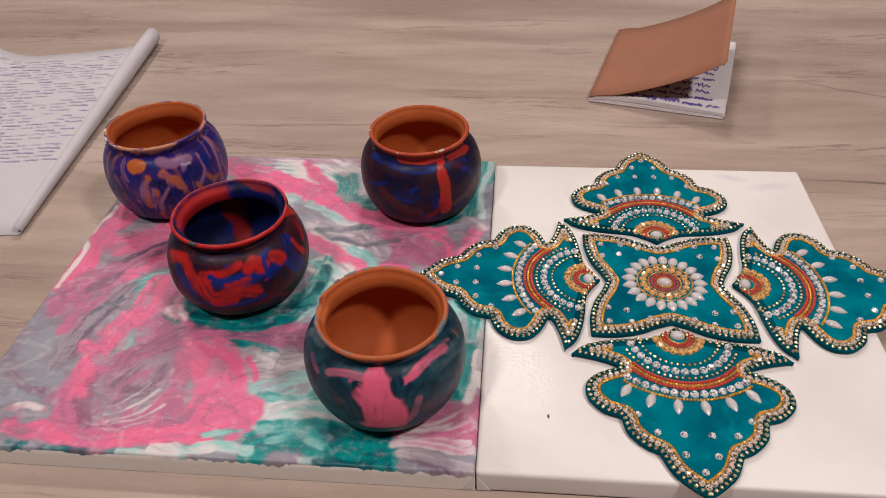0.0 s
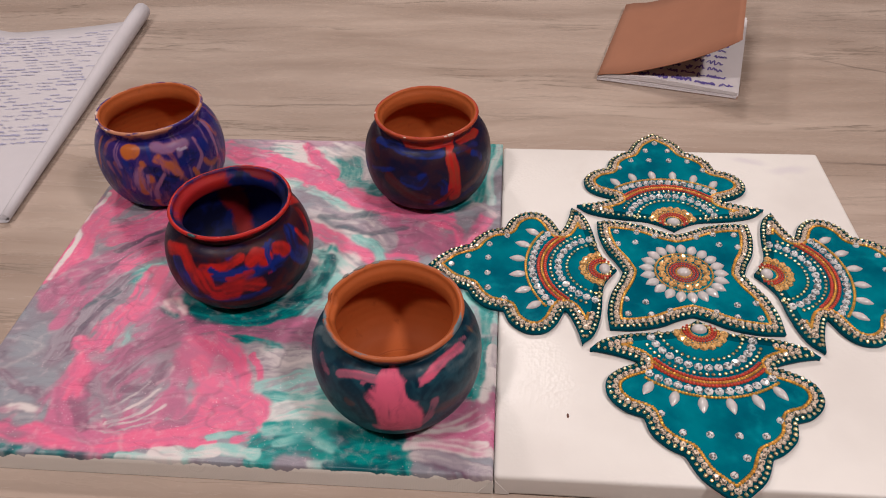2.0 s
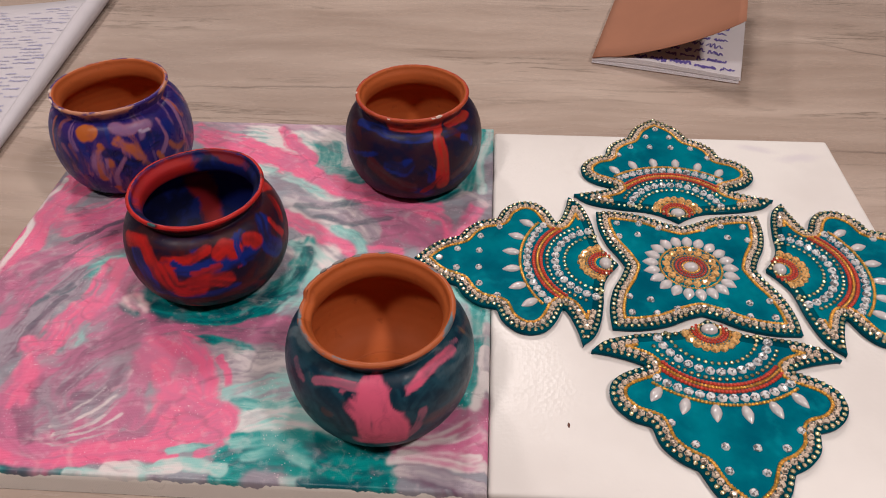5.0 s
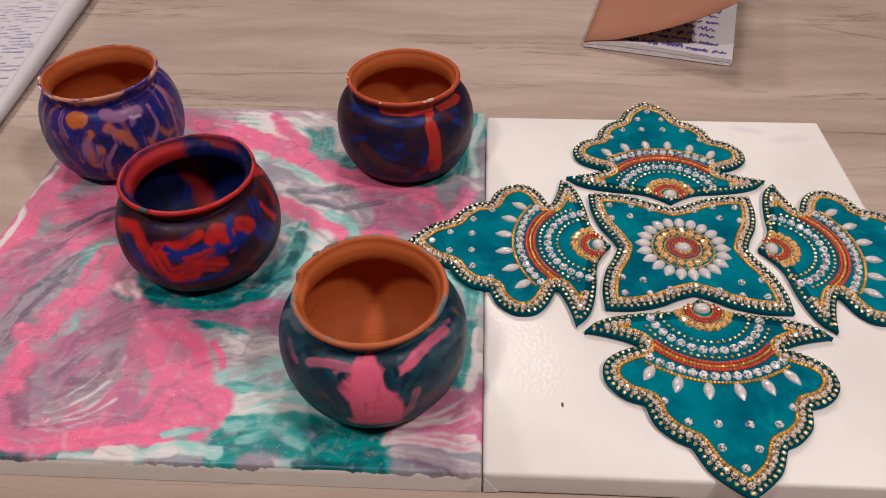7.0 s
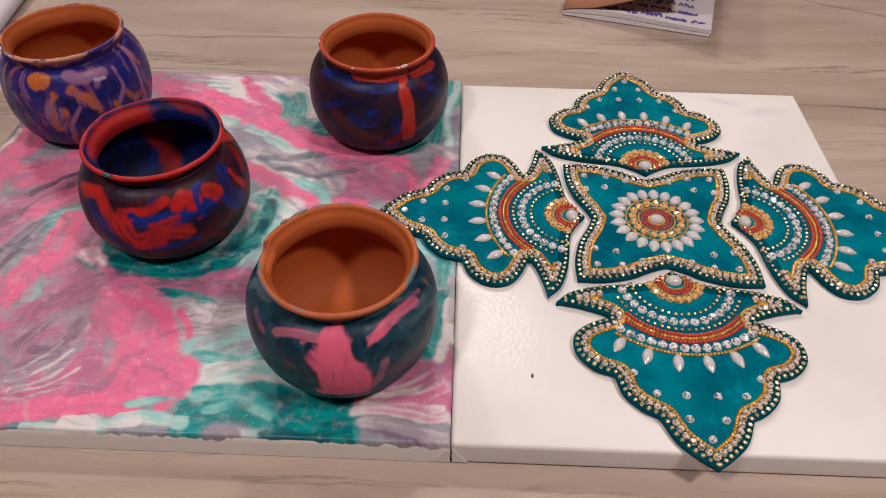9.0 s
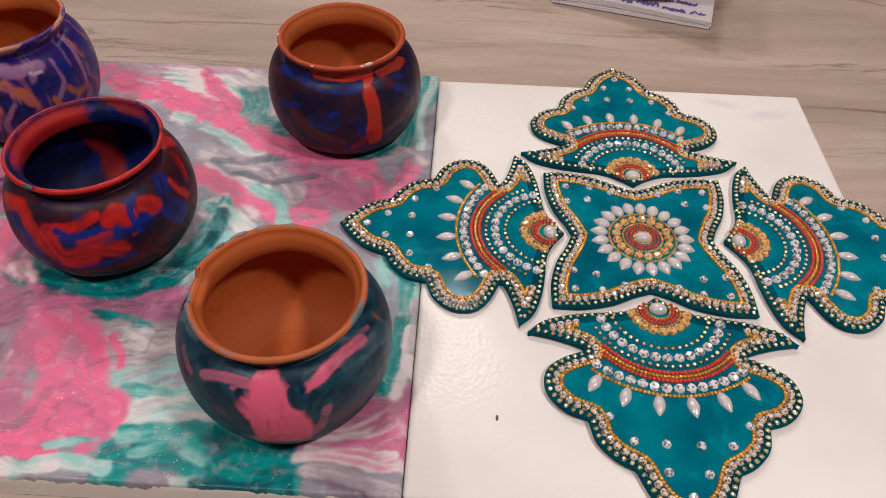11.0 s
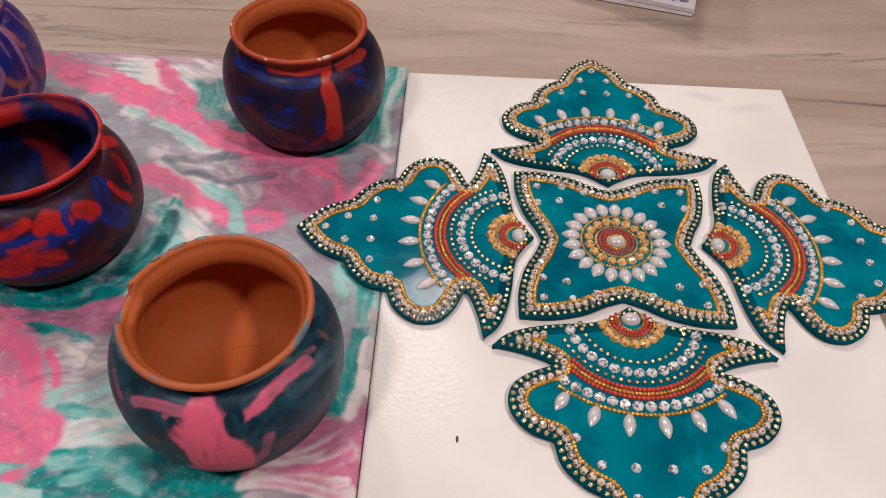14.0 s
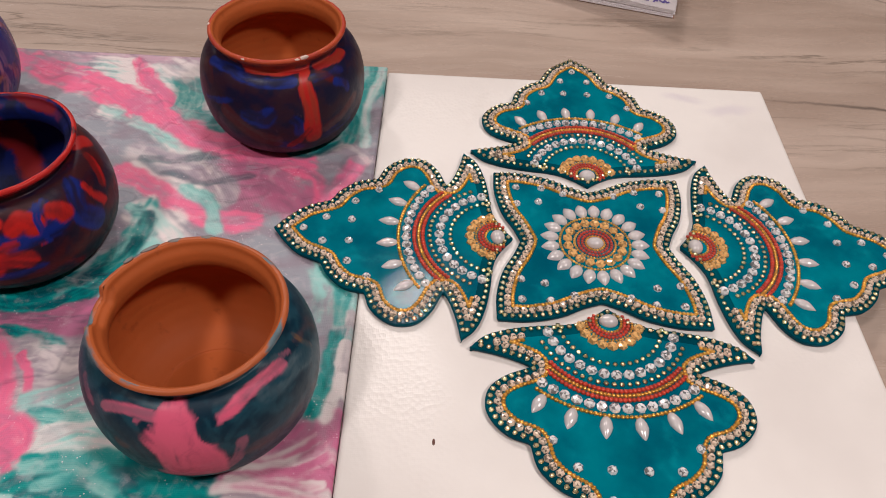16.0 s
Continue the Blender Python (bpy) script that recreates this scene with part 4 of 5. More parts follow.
SPLASH = [
    stroke(SLATE, UMBER, 4.5, 0.8, (27, 41), (39, 40), (51, 43), fray=0.5),
    stroke(UMBER, SLATE, 1.8, 0.7, (23, 41), (33, 38), (41, 40), fray=0.5),
    stroke(OCHREDULL, SLATE, 1.0, 0.7, (66, 67), (65, 63), (67, 57), fray=0.6),
    stroke(SLATE, GREYBLUE, 4.5, 0.8, (37, 62), (53, 61), (63, 58), fray=0.5),
    stroke(ROSEDULL, ROSE, 2.0, 0.9, (-27, 62), (-16, 66), (-4, 66), fray=0.5),
    stroke(ROSEDULL, SLATE, 1.9, 0.8, (-43, 62), (-39, 59), (-35, 58), fray=0.5),
    stroke(ROSEDULL, ROSE, 1.4, 0.8, (-13, 63), (-7, 62), (-2, 62), fray=0.5),
    stroke(ROSE, ROSEDULL, 2.4, 0.98, (17, 62), (28, 64), (36, 66), (51, 66), fray=0.6),
    stroke(ROSEDULL, SLATE, 1.0, 0.7, (40, 69), (50, 69), (57, 66), fray=0.5),
    stroke(ROSE, lin(200, 84, 116), 5.9, 1.0, (1, 69), (1, 64), (1, 58), fray=0.6),
    stroke(ROSE, lin(200, 84, 116), 9.5, 1.0, (3, 61), (5, 52), (5, 42), fray=0.6),
    stroke(ROSE, lin(200, 84, 116), 2.9, 1.0, (-5, 36), (4, 36), (13, 35), fray=0.6),
    stroke(ROSEDULL, SLATE, 2.5, 0.8, (23, 48), (20, 40), (17, 36), fray=0.5),
    stroke(DSLATE, DSLATE, 2.7, 1.0, (11, 69), (12, 66), (14, 62), fray=0.2),
    stroke(DSLATE, SLATE, 1.4, 1.0, (-7, 69), (-5, 72), (-1, 73), fray=0.3),
    stroke(DSLATE, SLATE, 5.2, 1.0, (-20, 57), (-13, 54), (-9, 46), fray=0.6),
    stroke(DSLATE, DSLATE, 1.8, 1.0, (-10, 62), (-7, 55), (-4, 45), fray=0.3),
    stroke(DSLATE, SLATE, 1.6, 0.95, (19, 53), (24, 57), (30, 59), fray=0.6),
    stroke(GREYBLUE, SLATE, 1.1, 0.9, (-12, 76), (8, 76), (32, 73), (52, 69), fray=0.7),
    stroke(ROSE, lin(200, 84, 116), 3.2, 1.0, (-8, 58), (-3, 52), (-2, 44), fray=0.7),
    stroke(ROSE, lin(200, 84, 116), 4.0, 1.0, (9, 50), (13, 42), (14, 34), fray=0.7),
    stroke(DSLATE, SLATE, 2.6, 1.0, (11, 62), (12, 58), (14, 55), fray=0.3),
]


def smears(seed, count, tones, width, length, slant):
    """Unplanned runs and smears of paint all round a pot, under the marks above."""
    rnd = random.Random(seed)
    made = []
    for k in range(count):
        u, v = rnd.uniform(-135, 135), rnd.uniform(8, 66)
        du, dv = slant * rnd.uniform(-1, 1) * length, length * rnd.uniform(0.5, 1.0) * (1 - abs(slant) * 0.4)
        ca, cb = rnd.choice(tones), rnd.choice(tones)
        made.append(stroke(ca, cb, width * rnd.uniform(0.5, 1.3), rnd.uniform(0.5, 0.95), (u, v - dv / 2), (u + du * 0.3 + rnd.uniform(-2, 2), v), (u + du, v + dv / 2), fray=0.6))
    return made


G_SATIN = glaze_material("satin_hand_paint", 0.42)
G_GLOSSY = glaze_material("thick_glossy_hand_paint", 0.34, 0.6)
pot(-0.2385, -0.0537, 0.0622, 0.0351, 0.0428, 0.0300, 0.0220, 0.0318, smears(3, 130, (OCHRE, LILAC, INDIGO, PURPLE, NAVY, BLUE, ROSEDULL), 1.7, 26, 0.28) + MARBLING, G_GLOSSY, (INDIGO, PURPLE), (PURPLE, lin(190, 130, 104), (0.50, 0.60)), M_CLAY,
    "small round clay pot marbled in violet, blue and orange paint", 1.0, ((218, -0.0006, 0.005, 0.0012, M_CHIP), (196, -0.0006, 0.004, 0.001, M_CHIP), (240, -0.0006, 0.003, 0.0008, M_CHIP)))
pot(-0.0514, -0.0493, 0.0600, 0.0346, 0.0430, 0.0285, 0.0215, 0.0310, smears(5, 34, (NAVY, MAROON, BLUE, PURPLEBROWN, NAVY), 3.2, 14, 1.4) + DRIP, G_SATIN, (NAVY, lin(48, 24, 40)), (RIMRED, lin(176, 74, 46), (0.42, 0.62)), M_CLAY,
    "small round clay pot painted navy and maroon with a red drip", 4.0, ((302, -0.0004, 0.004, 0.0014, M_CHIP), (296, -0.0006, 0.003, 0.0010, M_CHIP), (186, -0.0005, 0.0022, 0.001, M_CHIP), (252, -0.0005, 0.002, 0.0006, M_CHIP)))
pot(-0.1560, -0.1486, 0.0580, 0.0353, 0.0433, 0.0250, 0.0203, 0.0307, smears(8, 36, (MAROON, NAVY, RED, PURPLEBROWN, BLUE), 3.0, 12, 1.2) + DABS, G_SATIN, (lin(72, 18, 24), lin(30, 18, 40)), (lin(176, 32, 28), lin(80, 22, 32), (0.56, 0.66)), inside_material(),
    "small round clay pot painted red and dark blue, also inside", 7.0, ((250, -0.0008, 0.004, 0.0012, plain("teal_dab", lin(20, 84, 88), 0.4)), (62, -0.0004, 0.004, 0.0008, plain("dark_teal_dab", lin(16, 62, 70), 0.4))))
pot(-0.0504, -0.2323, 0.0600, 0.0343, 0.0427, 0.0305, 0.0170, 0.0306, smears(11, 40, (SLATE, DSLATE, GREYBLUE, UMBER, DSLATE), 2.8, 18, 1.0) + SPLASH, G_SATIN, (DSLATE, SLATE), (lin(168, 88, 52), GREYBLUE, (0.54, 0.64)), M_CLAY,
    "round clay pot in slate paint with pink splash, chipped rim", 11.0, ((128, 0.0, 0.005, 0.0006, M_SMEAR), (112, 0.0, 0.004, 0.0005, M_SMEAR), (143, 0.0, 0.003, 0.0006, M_SMEAR), (92, 0.0, 0.004, 0.0005, M_SMEAR)), (167, 198, 0.0042))


# ---- the jewelled floor ornament: a centre and four petals ----
def teal_material(name, deep, light, pale):
    n = Nodes(name, 0.1, 0.0, 0.0)
    a, b = n.noise(28.0, 4), n.noise(90.0, 5)
    c = n.mix(n.span(a.outputs[0], 0.35, 0.7), deep, light)
    c = n.mix(n.span(b.outputs[0], 0.55, 0.75, 0, 0.4), c, pale)
    n.colour(c)
    n.b.inputs["Specular IOR Level"].default_value = 0.035
    n.rough(n.span(b.outputs[0], 0.3, 0.7, 0.05, 0.10))
    n.bump(a.outputs[0], 0.12, 0.001)
    return n.m


def gem_material(name, col, rough=0.07, metal=0.25, low=0.16):
    """Foil-backed glass: bright and dark glints are put into each facet's base colour at random."""
    n = Nodes(name, rough, metal)
    info = n.add("ShaderNodeObjectInfo")
    g = n.add("ShaderNodeNewGeometry")
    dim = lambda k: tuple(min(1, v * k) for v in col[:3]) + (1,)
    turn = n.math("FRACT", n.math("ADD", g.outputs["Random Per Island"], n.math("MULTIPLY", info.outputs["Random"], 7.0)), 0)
    # painted glints: some facets get a darkened tone, the rest the full colour
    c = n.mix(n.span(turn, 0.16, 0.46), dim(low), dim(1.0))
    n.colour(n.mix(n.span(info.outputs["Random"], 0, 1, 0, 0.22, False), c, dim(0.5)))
    n.b.inputs["Specular IOR Level"].default_value = 1.0
    return n.m


def bead_material(name, col, metal, rough):
    n = Nodes(name, rough, metal)
    g = n.add("ShaderNodeNewGeometry")
    n.colour(n.mix(g.outputs["Random Per Island"], tuple(v * 0.75 for v in col[:3]) + (1,), tuple(min(1, v * 1.15) for v in col[:3]) + (1,)))
    return n.m


M_TEAL = teal_material("dark_teal_edge", lin(0, 56, 70), lin(0, 74, 88), lin(0, 86, 98))
M_INLAY = teal_material("teal_resin", lin(0, 78, 98), lin(0, 112, 128), lin(8, 134, 146))
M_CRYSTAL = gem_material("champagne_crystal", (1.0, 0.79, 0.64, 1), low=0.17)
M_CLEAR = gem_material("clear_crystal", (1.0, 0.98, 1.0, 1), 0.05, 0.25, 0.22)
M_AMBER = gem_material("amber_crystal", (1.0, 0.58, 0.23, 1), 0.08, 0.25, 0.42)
M_GOLD = bead_material("gold_bead", (0.80, 0.42, 0.09, 1), 0.8, 0.28)
M_PALEGOLD = bead_material("pale_gold_bead", (1.0, 0.86, 0.56, 1), 1.0, 0.2)
M_REDBEAD = bead_material("red_bead", lin(186, 60, 42), 0.1, 0.35)
M_PEARL = plain("pearl_white", (0.60, 0.56, 0.57, 1), 0.2, 0.15, 0.04, 200, 0.5, 0)
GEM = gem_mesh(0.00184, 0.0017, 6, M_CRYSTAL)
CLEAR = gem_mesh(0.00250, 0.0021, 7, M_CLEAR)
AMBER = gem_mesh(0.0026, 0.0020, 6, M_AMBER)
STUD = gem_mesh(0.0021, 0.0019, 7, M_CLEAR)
DROP = drop_mesh(0.0110, 0.0056, M_PEARL)
PETALPEARL = drop_mesh(0.0096, 0.0064, M_PEARL)
DOME = dome_mesh(0.0036, 0.0044, 0.0032, M_PEARL)
THICK = 0.0032
SEAT = TOP - 0.0003


def plate(outline):
    """A flat plate with a softly rounded upper edge and a raised rim line."""
    bm = bmesh.new()
    line = spaced(outline, 0.0013, True)
    tang = np.roll(line, -1, 0) - np.roll(line, 1, 0)
    tang /= np.linalg.norm(tang, axis=1)[:, None] + 1e-12
    nrm = np.stack([-tang[:, 1], tang[:, 0]], 1)
    rings = []
    for d, z in ((0.0009, 0.0), (0.0005, 0.0006), (0.0, THICK - 0.0007), (0.0002, THICK - 0.0002), (0.0006, THICK)):
        q = line + nrm * d
        gap = np.linalg.norm(q[:, None, :] - line[None, :, :], axis=2).min(1)
        q = np.where((gap > d * 0.9)[:, None], q, line + nrm * d * 0.15)
        rings.append([bm.verts.new((*p, z)) for p in q])
    n = len(line)
    for a, b in zip(rings, rings[1:]):
        for i in range(n):
            j = (i + 1) % n
            bm.faces.new((a[i], a[j], b[j], b[i]))
    bm.faces.new(list(reversed(rings[0])))
    top = bm.faces.new(rings[-1])
    bm.normal_update()
    bmesh.ops.triangulate(bm, faces=[top], ngon_method="EAR_CLIP")
    return bm


def inlay(outline, d=0.0060):
    """The brighter resin field within the edge, proud of the plate by a third of a millimetre."""
    q, line, ok = inset(outline, d)
    loop = spaced(q[ok], 0.0013, True)
    bm = bmesh.new()
    lo = [bm.verts.new((*p, THICK - 0.0002)) for p in loop]
    hi = [bm.verts.new((*p, THICK + 0.0003)) for p in loop]
    n = len(loop)
    for i in range(n):
        j = (i + 1) % n
        bm.faces.new((lo[i], lo[j], hi[j], hi[i]))
    top = bm.faces.new(hi)
    bm.normal_update()
    bmesh.ops.triangulate(bm, faces=[top], ngon_method="EAR_CLIP")
    return bm


def flat_top(me):
    """Flat shading for the broad faces, smooth for the rounded edge."""
    for p in me.polygons:
        p.use_smooth = abs(p.normal.z) < 0.995
    return me


def beads(name, spots, radius, material, parent, label="", squash=0.8):
    me = balls(spots, radius, THICK, squash)
    me.materials.append(material)
    return part(name, me, None, parent, label, kind="stuff")


def stones(name, mesh, spots, parent, z=THICK, turn=None):
    for k, p in enumerate(spots):
        ob = new(name, mesh)
        ob.parent = parent
        a = turn[k] if turn is not None else random.uniform(0, 360)
        tip = 0 if turn is not None else 13
        ob.matrix_basis = pose(p[0], p[1], z, random.uniform(-tip, tip), random.uniform(-tip, tip), a)


def arc(cu, r, half, step):
    n = max(2, int(round(2 * half * r / step)))
    return [(cu + r * math.cos(a), r * math.sin(a)) for a in np.linspace(-half, half, n + 1)]


MM = 0.001
HALF = [(156.5, 0), (151, 7.5), (143, 15.5), (131.5, 20.8), (127.5, 28), (119.5, 35.2), (109.5, 37.8), (106.5, 46), (100.5, 52.3), (93.5, 55.2), (85, 53.6), (78.6, 46.8), (73.6, 35.5), (70.8, 41), (67.6, 51), (65.4, 61.8), (58.5, 54.8), (54.4, 44), (52, 31), (51, 21), (49.3, 14), (45.4, 6.6), (40.4, 0)]
OUT = [(u * MM, v * MM) for u, v in HALF] + [(u * MM, -v * MM) for u, v in HALF[-2:0:-1]]
sharp = [0, 3, 6, 12, 15, 22]
PETAL = curve_points(OUT, set(sharp + [len(OUT) - k for k in sharp if k]), 8)
CENTRE_Q = [(48.5, 48.5), (34, 48.4), (19.5, 45), (8.5, 39.5), (0, 36.2), (-8.5, 39.5), (-19.5, 45), (-34, 48.4)]
CENTRE = []
for r in range(4):
    c, s = round(math.cos(r * math.pi / 2)), round(math.sin(r * math.pi / 2))
    CENTRE += [((x * c - y * s) * MM, (x * s + y * c) * MM) for x, y in CENTRE_Q]
CENTRE = curve_points(CENTRE, {0, 8, 16, 24, 4, 12, 20, 28}, 8)


def edge_trim(th, outline, keep_fn):
    """The three rows along the edge: pale gold dots, champagne stones and a gold bead chain."""
    q, line, ok = inset(outline, 0.0019)
    spots = np.vstack([spaced(r, 0.0034) for r in runs(q, ok)])
    beads("edge_trim", spots, 0.00132, M_PALEGOLD, th, "spaced pale gold beads along the edge")
    q, line, ok = inset(outline, 0.0051)
    ok = ok & np.array([keep_fn(*p) for p in line])
    stones("crystal", GEM, np.vstack([spaced(r, 0.00365) for r in runs(q, ok)]), th)
    q, line, ok = inset(outline, 0.0074)
    ok = ok & np.array([keep_fn(*p) for p in line])
    beads("bead_chain", np.vstack([spaced(r, 0.0017) for r in runs(q, ok)]), 0.0011, M_GOLD, th, "chain of tiny gold beads")


def petal(m, label):
    th = thing("rangoli_petal", m, label, "ornament", "pieces of the jewelled ornament")
    part("plate", flat_top(mesh_of("plate", plate(PETAL), M_TEAL)), None, th)
    part("resin_inlay", inlay(PETAL), M_INLAY, th, "brighter teal resin field", smooth=False)
    edge_trim(th, PETAL, lambda u, v: u > 0.0655 or abs(v) > 0.040)
    rad = math.radians
    beads("red_bead_trim", arc(0.049, 0.0355, rad(50), 0.0019) + arc(0.049, 0.0396, rad(47), 0.0019), 0.00122, M_REDBEAD, th, "double row of orange-red beads")
    beads("gold_bead_trim", arc(0.049, 0.0375, rad(48), 0.0017) + arc(0.040, 0.0563, rad(37), 0.0018), 0.00108, M_GOLD, th, "rows of gold beads")
    beads("dotted_bead_trim", arc(0.048, 0.0232, rad(80), 0.0033) + arc(0.048, 0.0332, rad(66), 0.0033), 0.00130, M_PALEGOLD, th)
    stones("clear_crystal", CLEAR, arc(0.048, 0.0285, rad(74), 0.0052), th)
    stones("clear_crystal", CLEAR, arc(0.040, 0.0524, rad(37), 0.0051), th)
    beads("red_centre_trim", arc(0.0485, 0.0070, rad(115), 0.0018) + arc(0.0485, 0.0087, rad(98), 0.0018), 0.00100, M_REDBEAD, th)
    beads("gold_centre_trim", arc(0.0485, 0.0103, rad(88), 0.0015) + arc(0.0485, 0.0056, rad(125), 0.0014), 0.00075, M_GOLD, th)
    stones("amber_crystal", AMBER, arc(0.0485, 0.0132, rad(76), 0.0046), th)
    stones("pearl", DOME, [(0.0482, 0)], th, turn=[0])
    at = [-33, -20, -6.7, 6.7, 20, 33]
    stones("drop_pearl", DROP, [(0.040 + 0.0618 * math.cos(rad(a)), 0.0618 * math.sin(rad(a))) for a in at], th, turn=at)
    stones("stud", STUD, [(u * MM, v * MM) for u, v in ((109, 29), (119, 20), (119.5, 7), (119.5, -7), (119, -20), (108, -29), (132, 8), (132, -8), (142, 0))], th)
    return th


cx, cy = 0.1122, -0.1375
petal(pose(cx, cy, SEAT, 0, 0, 0), "teal jewelled ornament petal with crystals, gold beads and drop pearls")
petal(pose(cx, cy - 0.0005, SEAT, 0, 0, 90), "teal jewelled ornament petal with crystals, gold beads and drop pearls")
petal(pose(cx, cy, SEAT, 0, 0, 180), "teal jewelled ornament petal with crystals, overhanging the painted canvas")
petal(pose(cx, cy, SEAT, 0, 0, 270), "teal jewelled ornament petal with crystals, gold beads and drop pearls")

mid = thing("rangoli_centre", pose(cx - 0.001, cy - 0.001, SEAT), "square teal jewelled ornament centre with a pearl flower", "ornament", "pieces of the jewelled ornament")
part("plate", flat_top(mesh_of("plate", plate(CENTRE), M_TEAL)), None, mid)
part("resin_inlay", inlay(CENTRE), M_INLAY, mid, "brighter teal resin field", smooth=False)
edge_trim(mid, CENTRE, lambda u, v: True)
full = lambda r, step: arc(0.0, r, math.pi * (1 - 1 / max(3, round(2 * math.pi * r / step))), step)
beads("red_bead_trim", full(0.0062, 0.0017) + full(0.0081, 0.0017), 0.00092, M_REDBEAD, mid, "rings of orange-red beads")
beads("gold_bead_trim", full(0.0100, 0.0015) + full(0.0170, 0.0015) + full(0.0045, 0.0014), 0.0008, M_GOLD, mid, "rings of gold beads")
stones("amber_crystal", AMBER, full(0.0134, 0.0050), mid)
stones("pearl", DOME, [(0, 0)], mid, turn=[90])
at = [360 / 21 * k for k in range(21)]
stones("drop_pearl", PETALPEARL, [(0.0222 * math.cos(radians(a)), 0.0222 * math.sin(radians(a))) for a in at], mid, turn=at)
stones("stud", STUD, [(sx * u * MM, sy * v * MM) for sx in (-1, 1) for sy in (-1, 1) for u, v in ((37, 37), (24, 37), (37, 25), (26, 27), (13, 33.5))], mid)


# ---- notebook ----
M_KRAFT = plain("kraft_cover", lin(152, 100, 76), 0.85, vary=0.07, scale=30)
M_PAGE = plain("page_paper", lin(222, 215, 219), 0.8, vary=0.04, scale=50)
M_INK = plain("violet_ink", lin(104, 90, 168), 0.6, vary=0.1)
M_INKBLUE = plain("blue_ink", lin(160, 158, 188), 0.6, vary=0.1)

NBW, NBD = 0.1195, 0.157
nb = thing("notebook", pose(0.0815, 0.136, 0, 0, 0, math.degrees(math.atan2(-0.031, 0.116))), "small notebook with a half-open brown kraft cover and violet handwriting", "notebook")


def page_top(s):
    """Height of the page block at the share s of its width, from the spine."""
    return 0.0035 + 0.0045 * math.sin(math.pi * min(1, s ** 0.6)) ** 1.3 + 0.002 * s


def sheet(bm, fn, nx, ny, thick):
    """A thin curved sheet from fn(s, t) -> point, with thickness."""
    lo = [[bm.verts.new(fn(i / nx, j / ny)) for j in range(ny + 1)] for i in range(nx + 1)]
    hi = [[bm.verts.new(Vector(fn(i / nx, j / ny)) + Vector((0, 0, thick))) for j in range(ny + 1)] for i in range(nx + 1)]
    for i in range(nx):
        for j in range(ny):
            bm.faces.new((lo[i][j], lo[i][j + 1], lo[i + 1][j + 1], lo[i + 1][j]))
            bm.faces.new((hi[i][j], hi[i + 1][j], hi[i + 1][j + 1], hi[i][j + 1]))
    for i in range(nx):
        bm.faces.new((lo[i][0], lo[i + 1][0], hi[i + 1][0], hi[i][0]))
        bm.faces.new((lo[i][ny], hi[i][ny], hi[i + 1][ny], lo[i + 1][ny]))
    for j in range(ny):
        bm.faces.new((lo[0][j], hi[0][j], hi[0][j + 1], lo[0][j + 1]))
        bm.faces.new((lo[nx][j], lo[nx][j + 1], hi[nx][j + 1], hi[nx][j]))
    return bm


# the block is six gatherings of pages, each a little out of line
for k in range(6):
    f0, f1 = k / 6, (k + 0.86) / 6
    off, sl = random.uniform(-0.0008, 0.0008), random.uniform(-0.001, 0.0006)
    bm = bmesh.new()
    n = 16
    lo = [[bm.verts.new((s * (NBW + sl), y + off, 0.0008 + page_top(s) * f0)) for y in (0, NBD)] for s in np.linspace(0, 1, n)]
    hi = [[bm.verts.new((s * (NBW + sl), y + off, 0.0008 + page_top(s) * f1)) for y in (0, NBD)] for s in np.linspace(0, 1, n)]
    for i in range(n - 1):
        bm.faces.new((lo[i][0], lo[i][1], lo[i + 1][1], lo[i + 1][0]))
        bm.faces.new((hi[i][0], hi[i + 1][0], hi[i + 1][1], hi[i][1]))
        bm.faces.new((lo[i][0], lo[i + 1][0], hi[i + 1][0], hi[i][0]))
        bm.faces.new((lo[i][1], hi[i][1], hi[i + 1][1], lo[i + 1][1]))
    bm.faces.new((lo[0][0], hi[0][0], hi[0][1], lo[0][1]))
    bm.faces.new((lo[-1][0], lo[-1][1], hi[-1][1], hi[-1][0]))
    gathering = part("page_gathering", bm, M_PAGE, nb, smooth=False)
part("back_cover", sheet(bmesh.new(), lambda s, t: (s * NBW * 1.002, t * NBD, 0.0001), 4, 4, 0.0006), M_KRAFT, nb, smooth=False)


def cover_at(s, t):
    a = radians(18 + 6.5 * s * s + 2 * s * t)
    return (0.1238 * s * math.cos(a), -0.0008 + t * (NBD + 0.0015), max(0.0014 + page_top(s), 0.002 + 0.1238 * s * math.sin(a)))


part("front_cover", sheet(bmesh.new(), cover_at, 18, 6, 0.0006), M_KRAFT, nb, "raised brown kraft cover")


def scribble(bm, x, y, length, height, width, z, turn=0.0):
    """A word that cannot be read: one wavering pen line."""
    n = max(6, int(length / height * 5.5))
    pts, v = [], 0.0
    for i in range(n):
        u = i / (n - 1) * length + height * random.uniform(-0.12, 0.12)
        v = height * ((0.55 if i % 2 else -0.45) * random.uniform(0.2, 1.25) + random.uniform(-0.2, 0.2))
        pts.append((x + u * math.cos(turn) - v * math.sin(turn), y + u * math.sin(turn) + v * math.cos(turn)))
    ribbon(bm, curve_points(pts, (), 3, False), width, z)


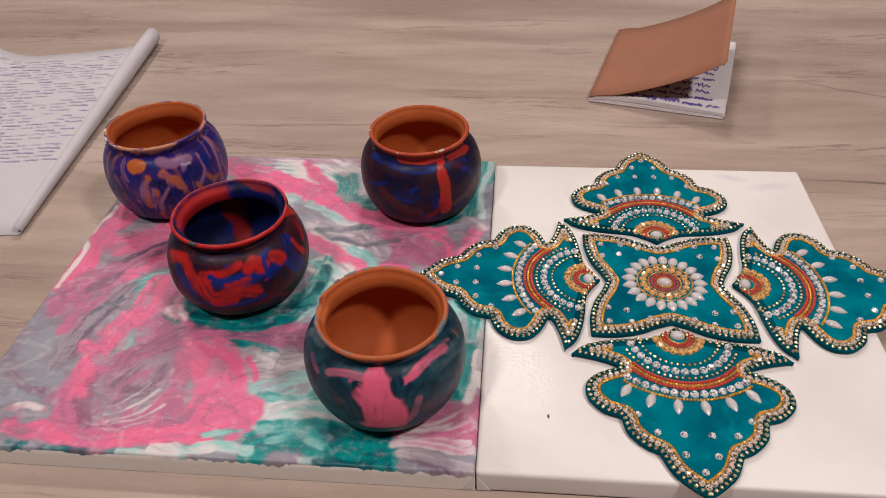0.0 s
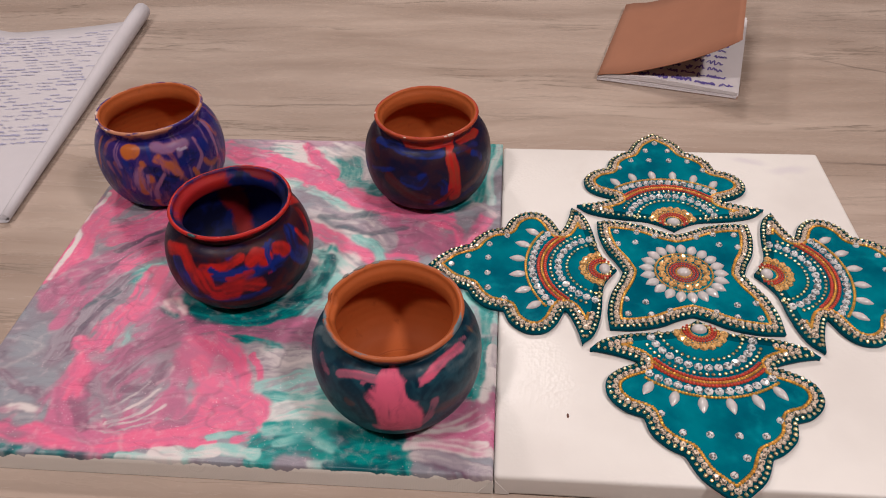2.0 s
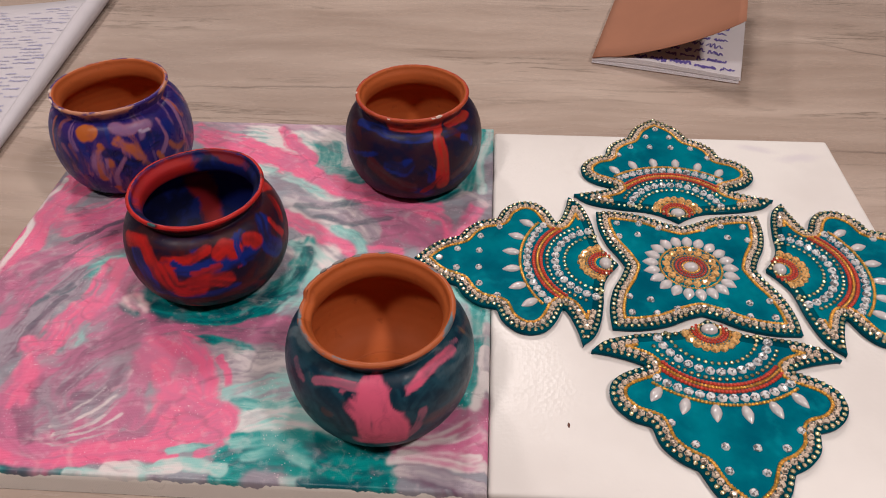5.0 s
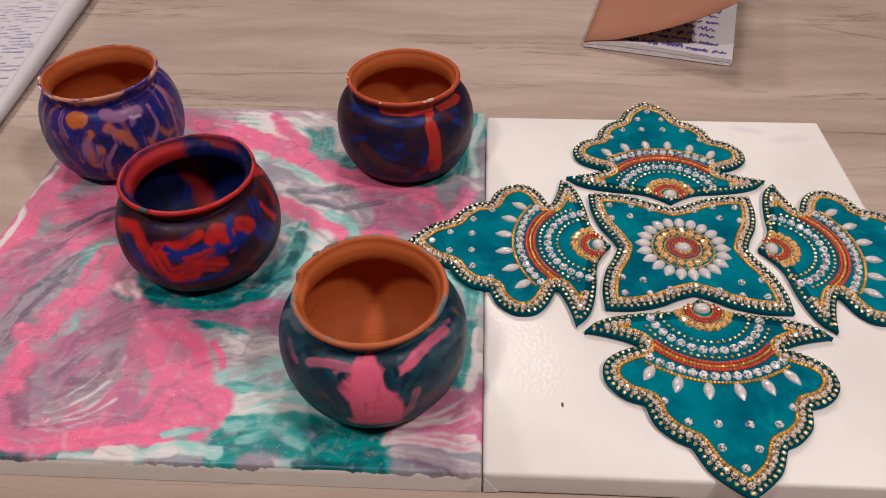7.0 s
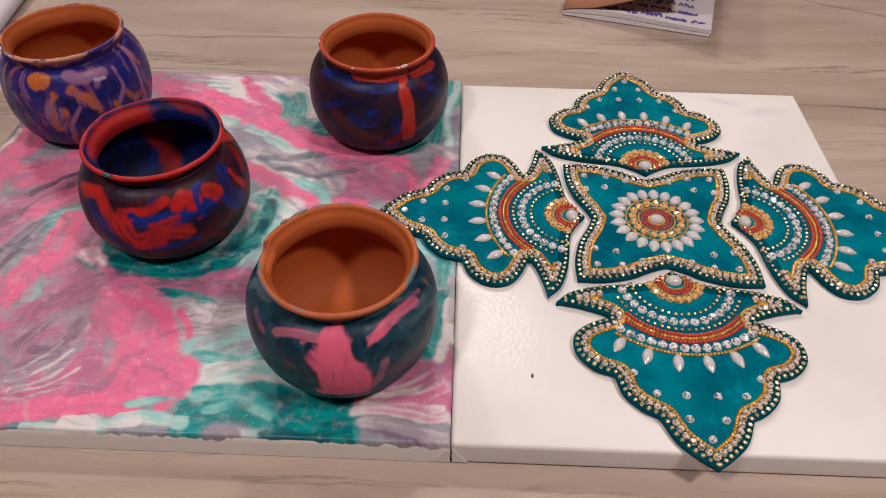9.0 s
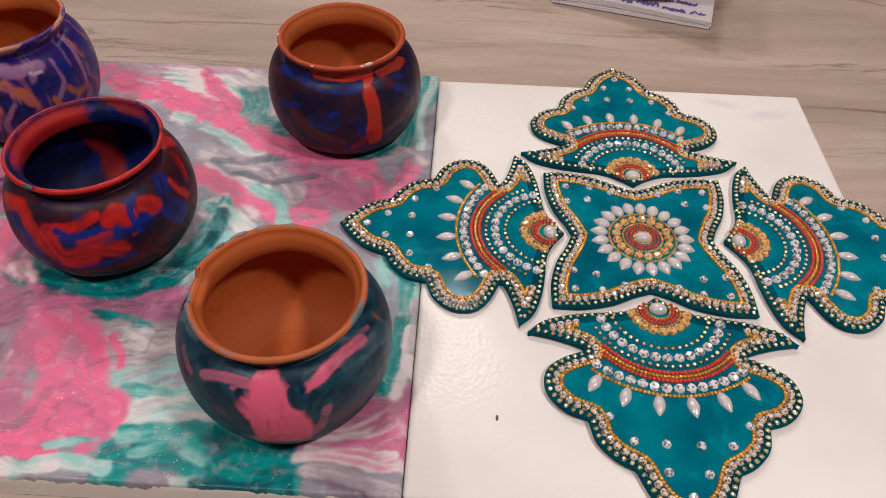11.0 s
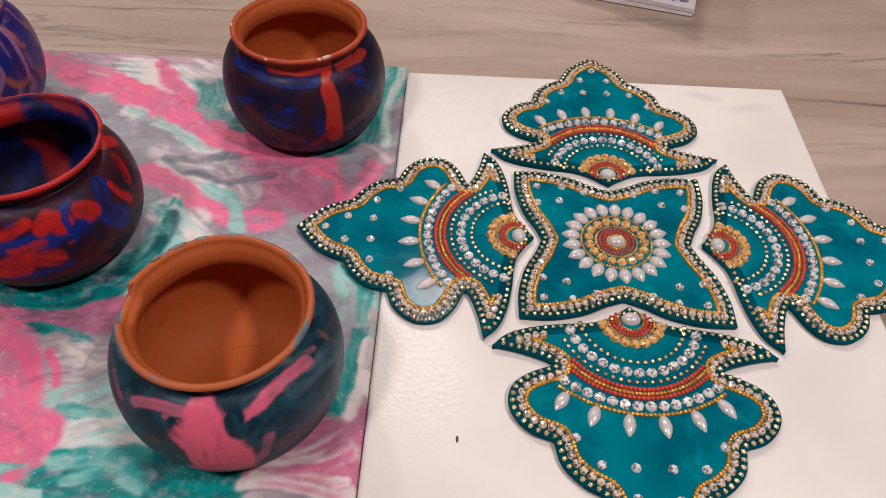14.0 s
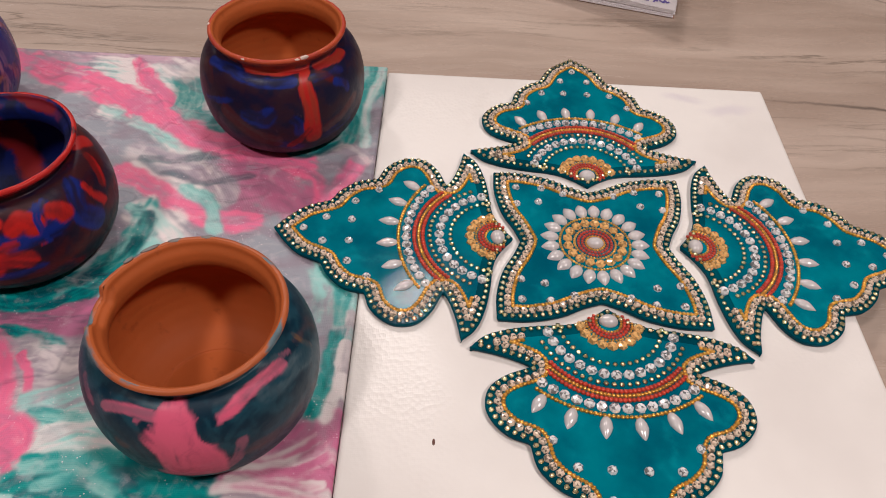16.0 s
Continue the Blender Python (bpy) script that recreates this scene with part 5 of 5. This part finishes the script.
bm = bmesh.new()
zf = lambda x, y: 0.0008 + page_top(max(0, min(1, x / NBW))) * (5.86 / 6) + 0.0001
y = 0.007
while y < NBD - 0.01:
    x = 0.012
    while x < NBW - 0.016:
        l = random.uniform(0.006, 0.017)
        l = min(l, NBW - 0.006 - x)
        scribble(bm, x, y + random.uniform(-0.0015, 0.0015), l, random.uniform(0.0045, 0.0085), random.uniform(0.0011, 0.0019), zf)
        x += l + random.uniform(0.002, 0.004)
    y += 0.0132
part("handwriting", bm, M_INK, gathering, "rows of violet handwriting", smooth=False, kind="stuff")


# ---- letter sheet with rolled edge ----
lt = thing("letter_sheet", pose(-0.3465, -0.088, 0, 0, 0, math.degrees(math.atan2(0.029, 0.339))), "large white sheet with faint blue handwriting and curled-up edges", "paper")
LTL, ROLL = 0.345, 0.0092


def letter_at(s, t):
    """s runs from the far left edge to the curled right edge, t along the curl."""
    flat, turn = 0.30, 4.3
    length = flat + ROLL * turn
    d = s * length
    y = t * (LTL - 0.03)
    lift = 0.15 * max(0, (0.18 - d) / 0.18) ** 2 * (0.3 + 0.7 * t) + 0.0006
    if d < flat:
        skew = 0.085 * max(0, (0.18 - d) / 0.18) ** 1.5 * t
        return (d - flat - ROLL * 0.6, y + skew + 0.03 * t * (d / flat) ** 4, lift)
    a = (d - flat) / ROLL
    roll = ROLL * (0.42 + 0.58 * min(1, t * 1.3))
    r = roll * (1 - 0.05 * a)
    return (-ROLL * 0.6 + r * math.sin(a), y + 0.03 * t, 0.0006 + roll - r * math.cos(a))


M_LETTER = plain("letter_paper", lin(196, 190, 196), 0.8, vary=0.04, scale=50)
paper = part("paper", sheet(bmesh.new(), letter_at, 70, 12, 0.0003), M_LETTER, lt, smooth=True)
bm = bmesh.new()
for k in range(34):
    y = 0.100 + k * 0.0062
    if y > LTL - 0.045:
        break
    x = -0.285
    while x < -0.030:
        l = random.uniform(0.006, 0.02)
        if random.random() < 0.86:
            d = x + 0.30 + ROLL * 0.6
            t = y / (LTL - 0.03)
            p = letter_at(d / (0.30 + ROLL * 4.3), t)
            zz = p[2] + 0.0003
            scribble(bm, p[0], p[1], l, random.uniform(0.0018, 0.0034), random.choice((0.0003, 0.0003, 0.0004, 0.0007)), zz)
        x += l + random.uniform(0.002, 0.005)
part("handwriting", bm, M_INKBLUE, paper, "faint lines of blue handwriting", smooth=False, kind="stuff")
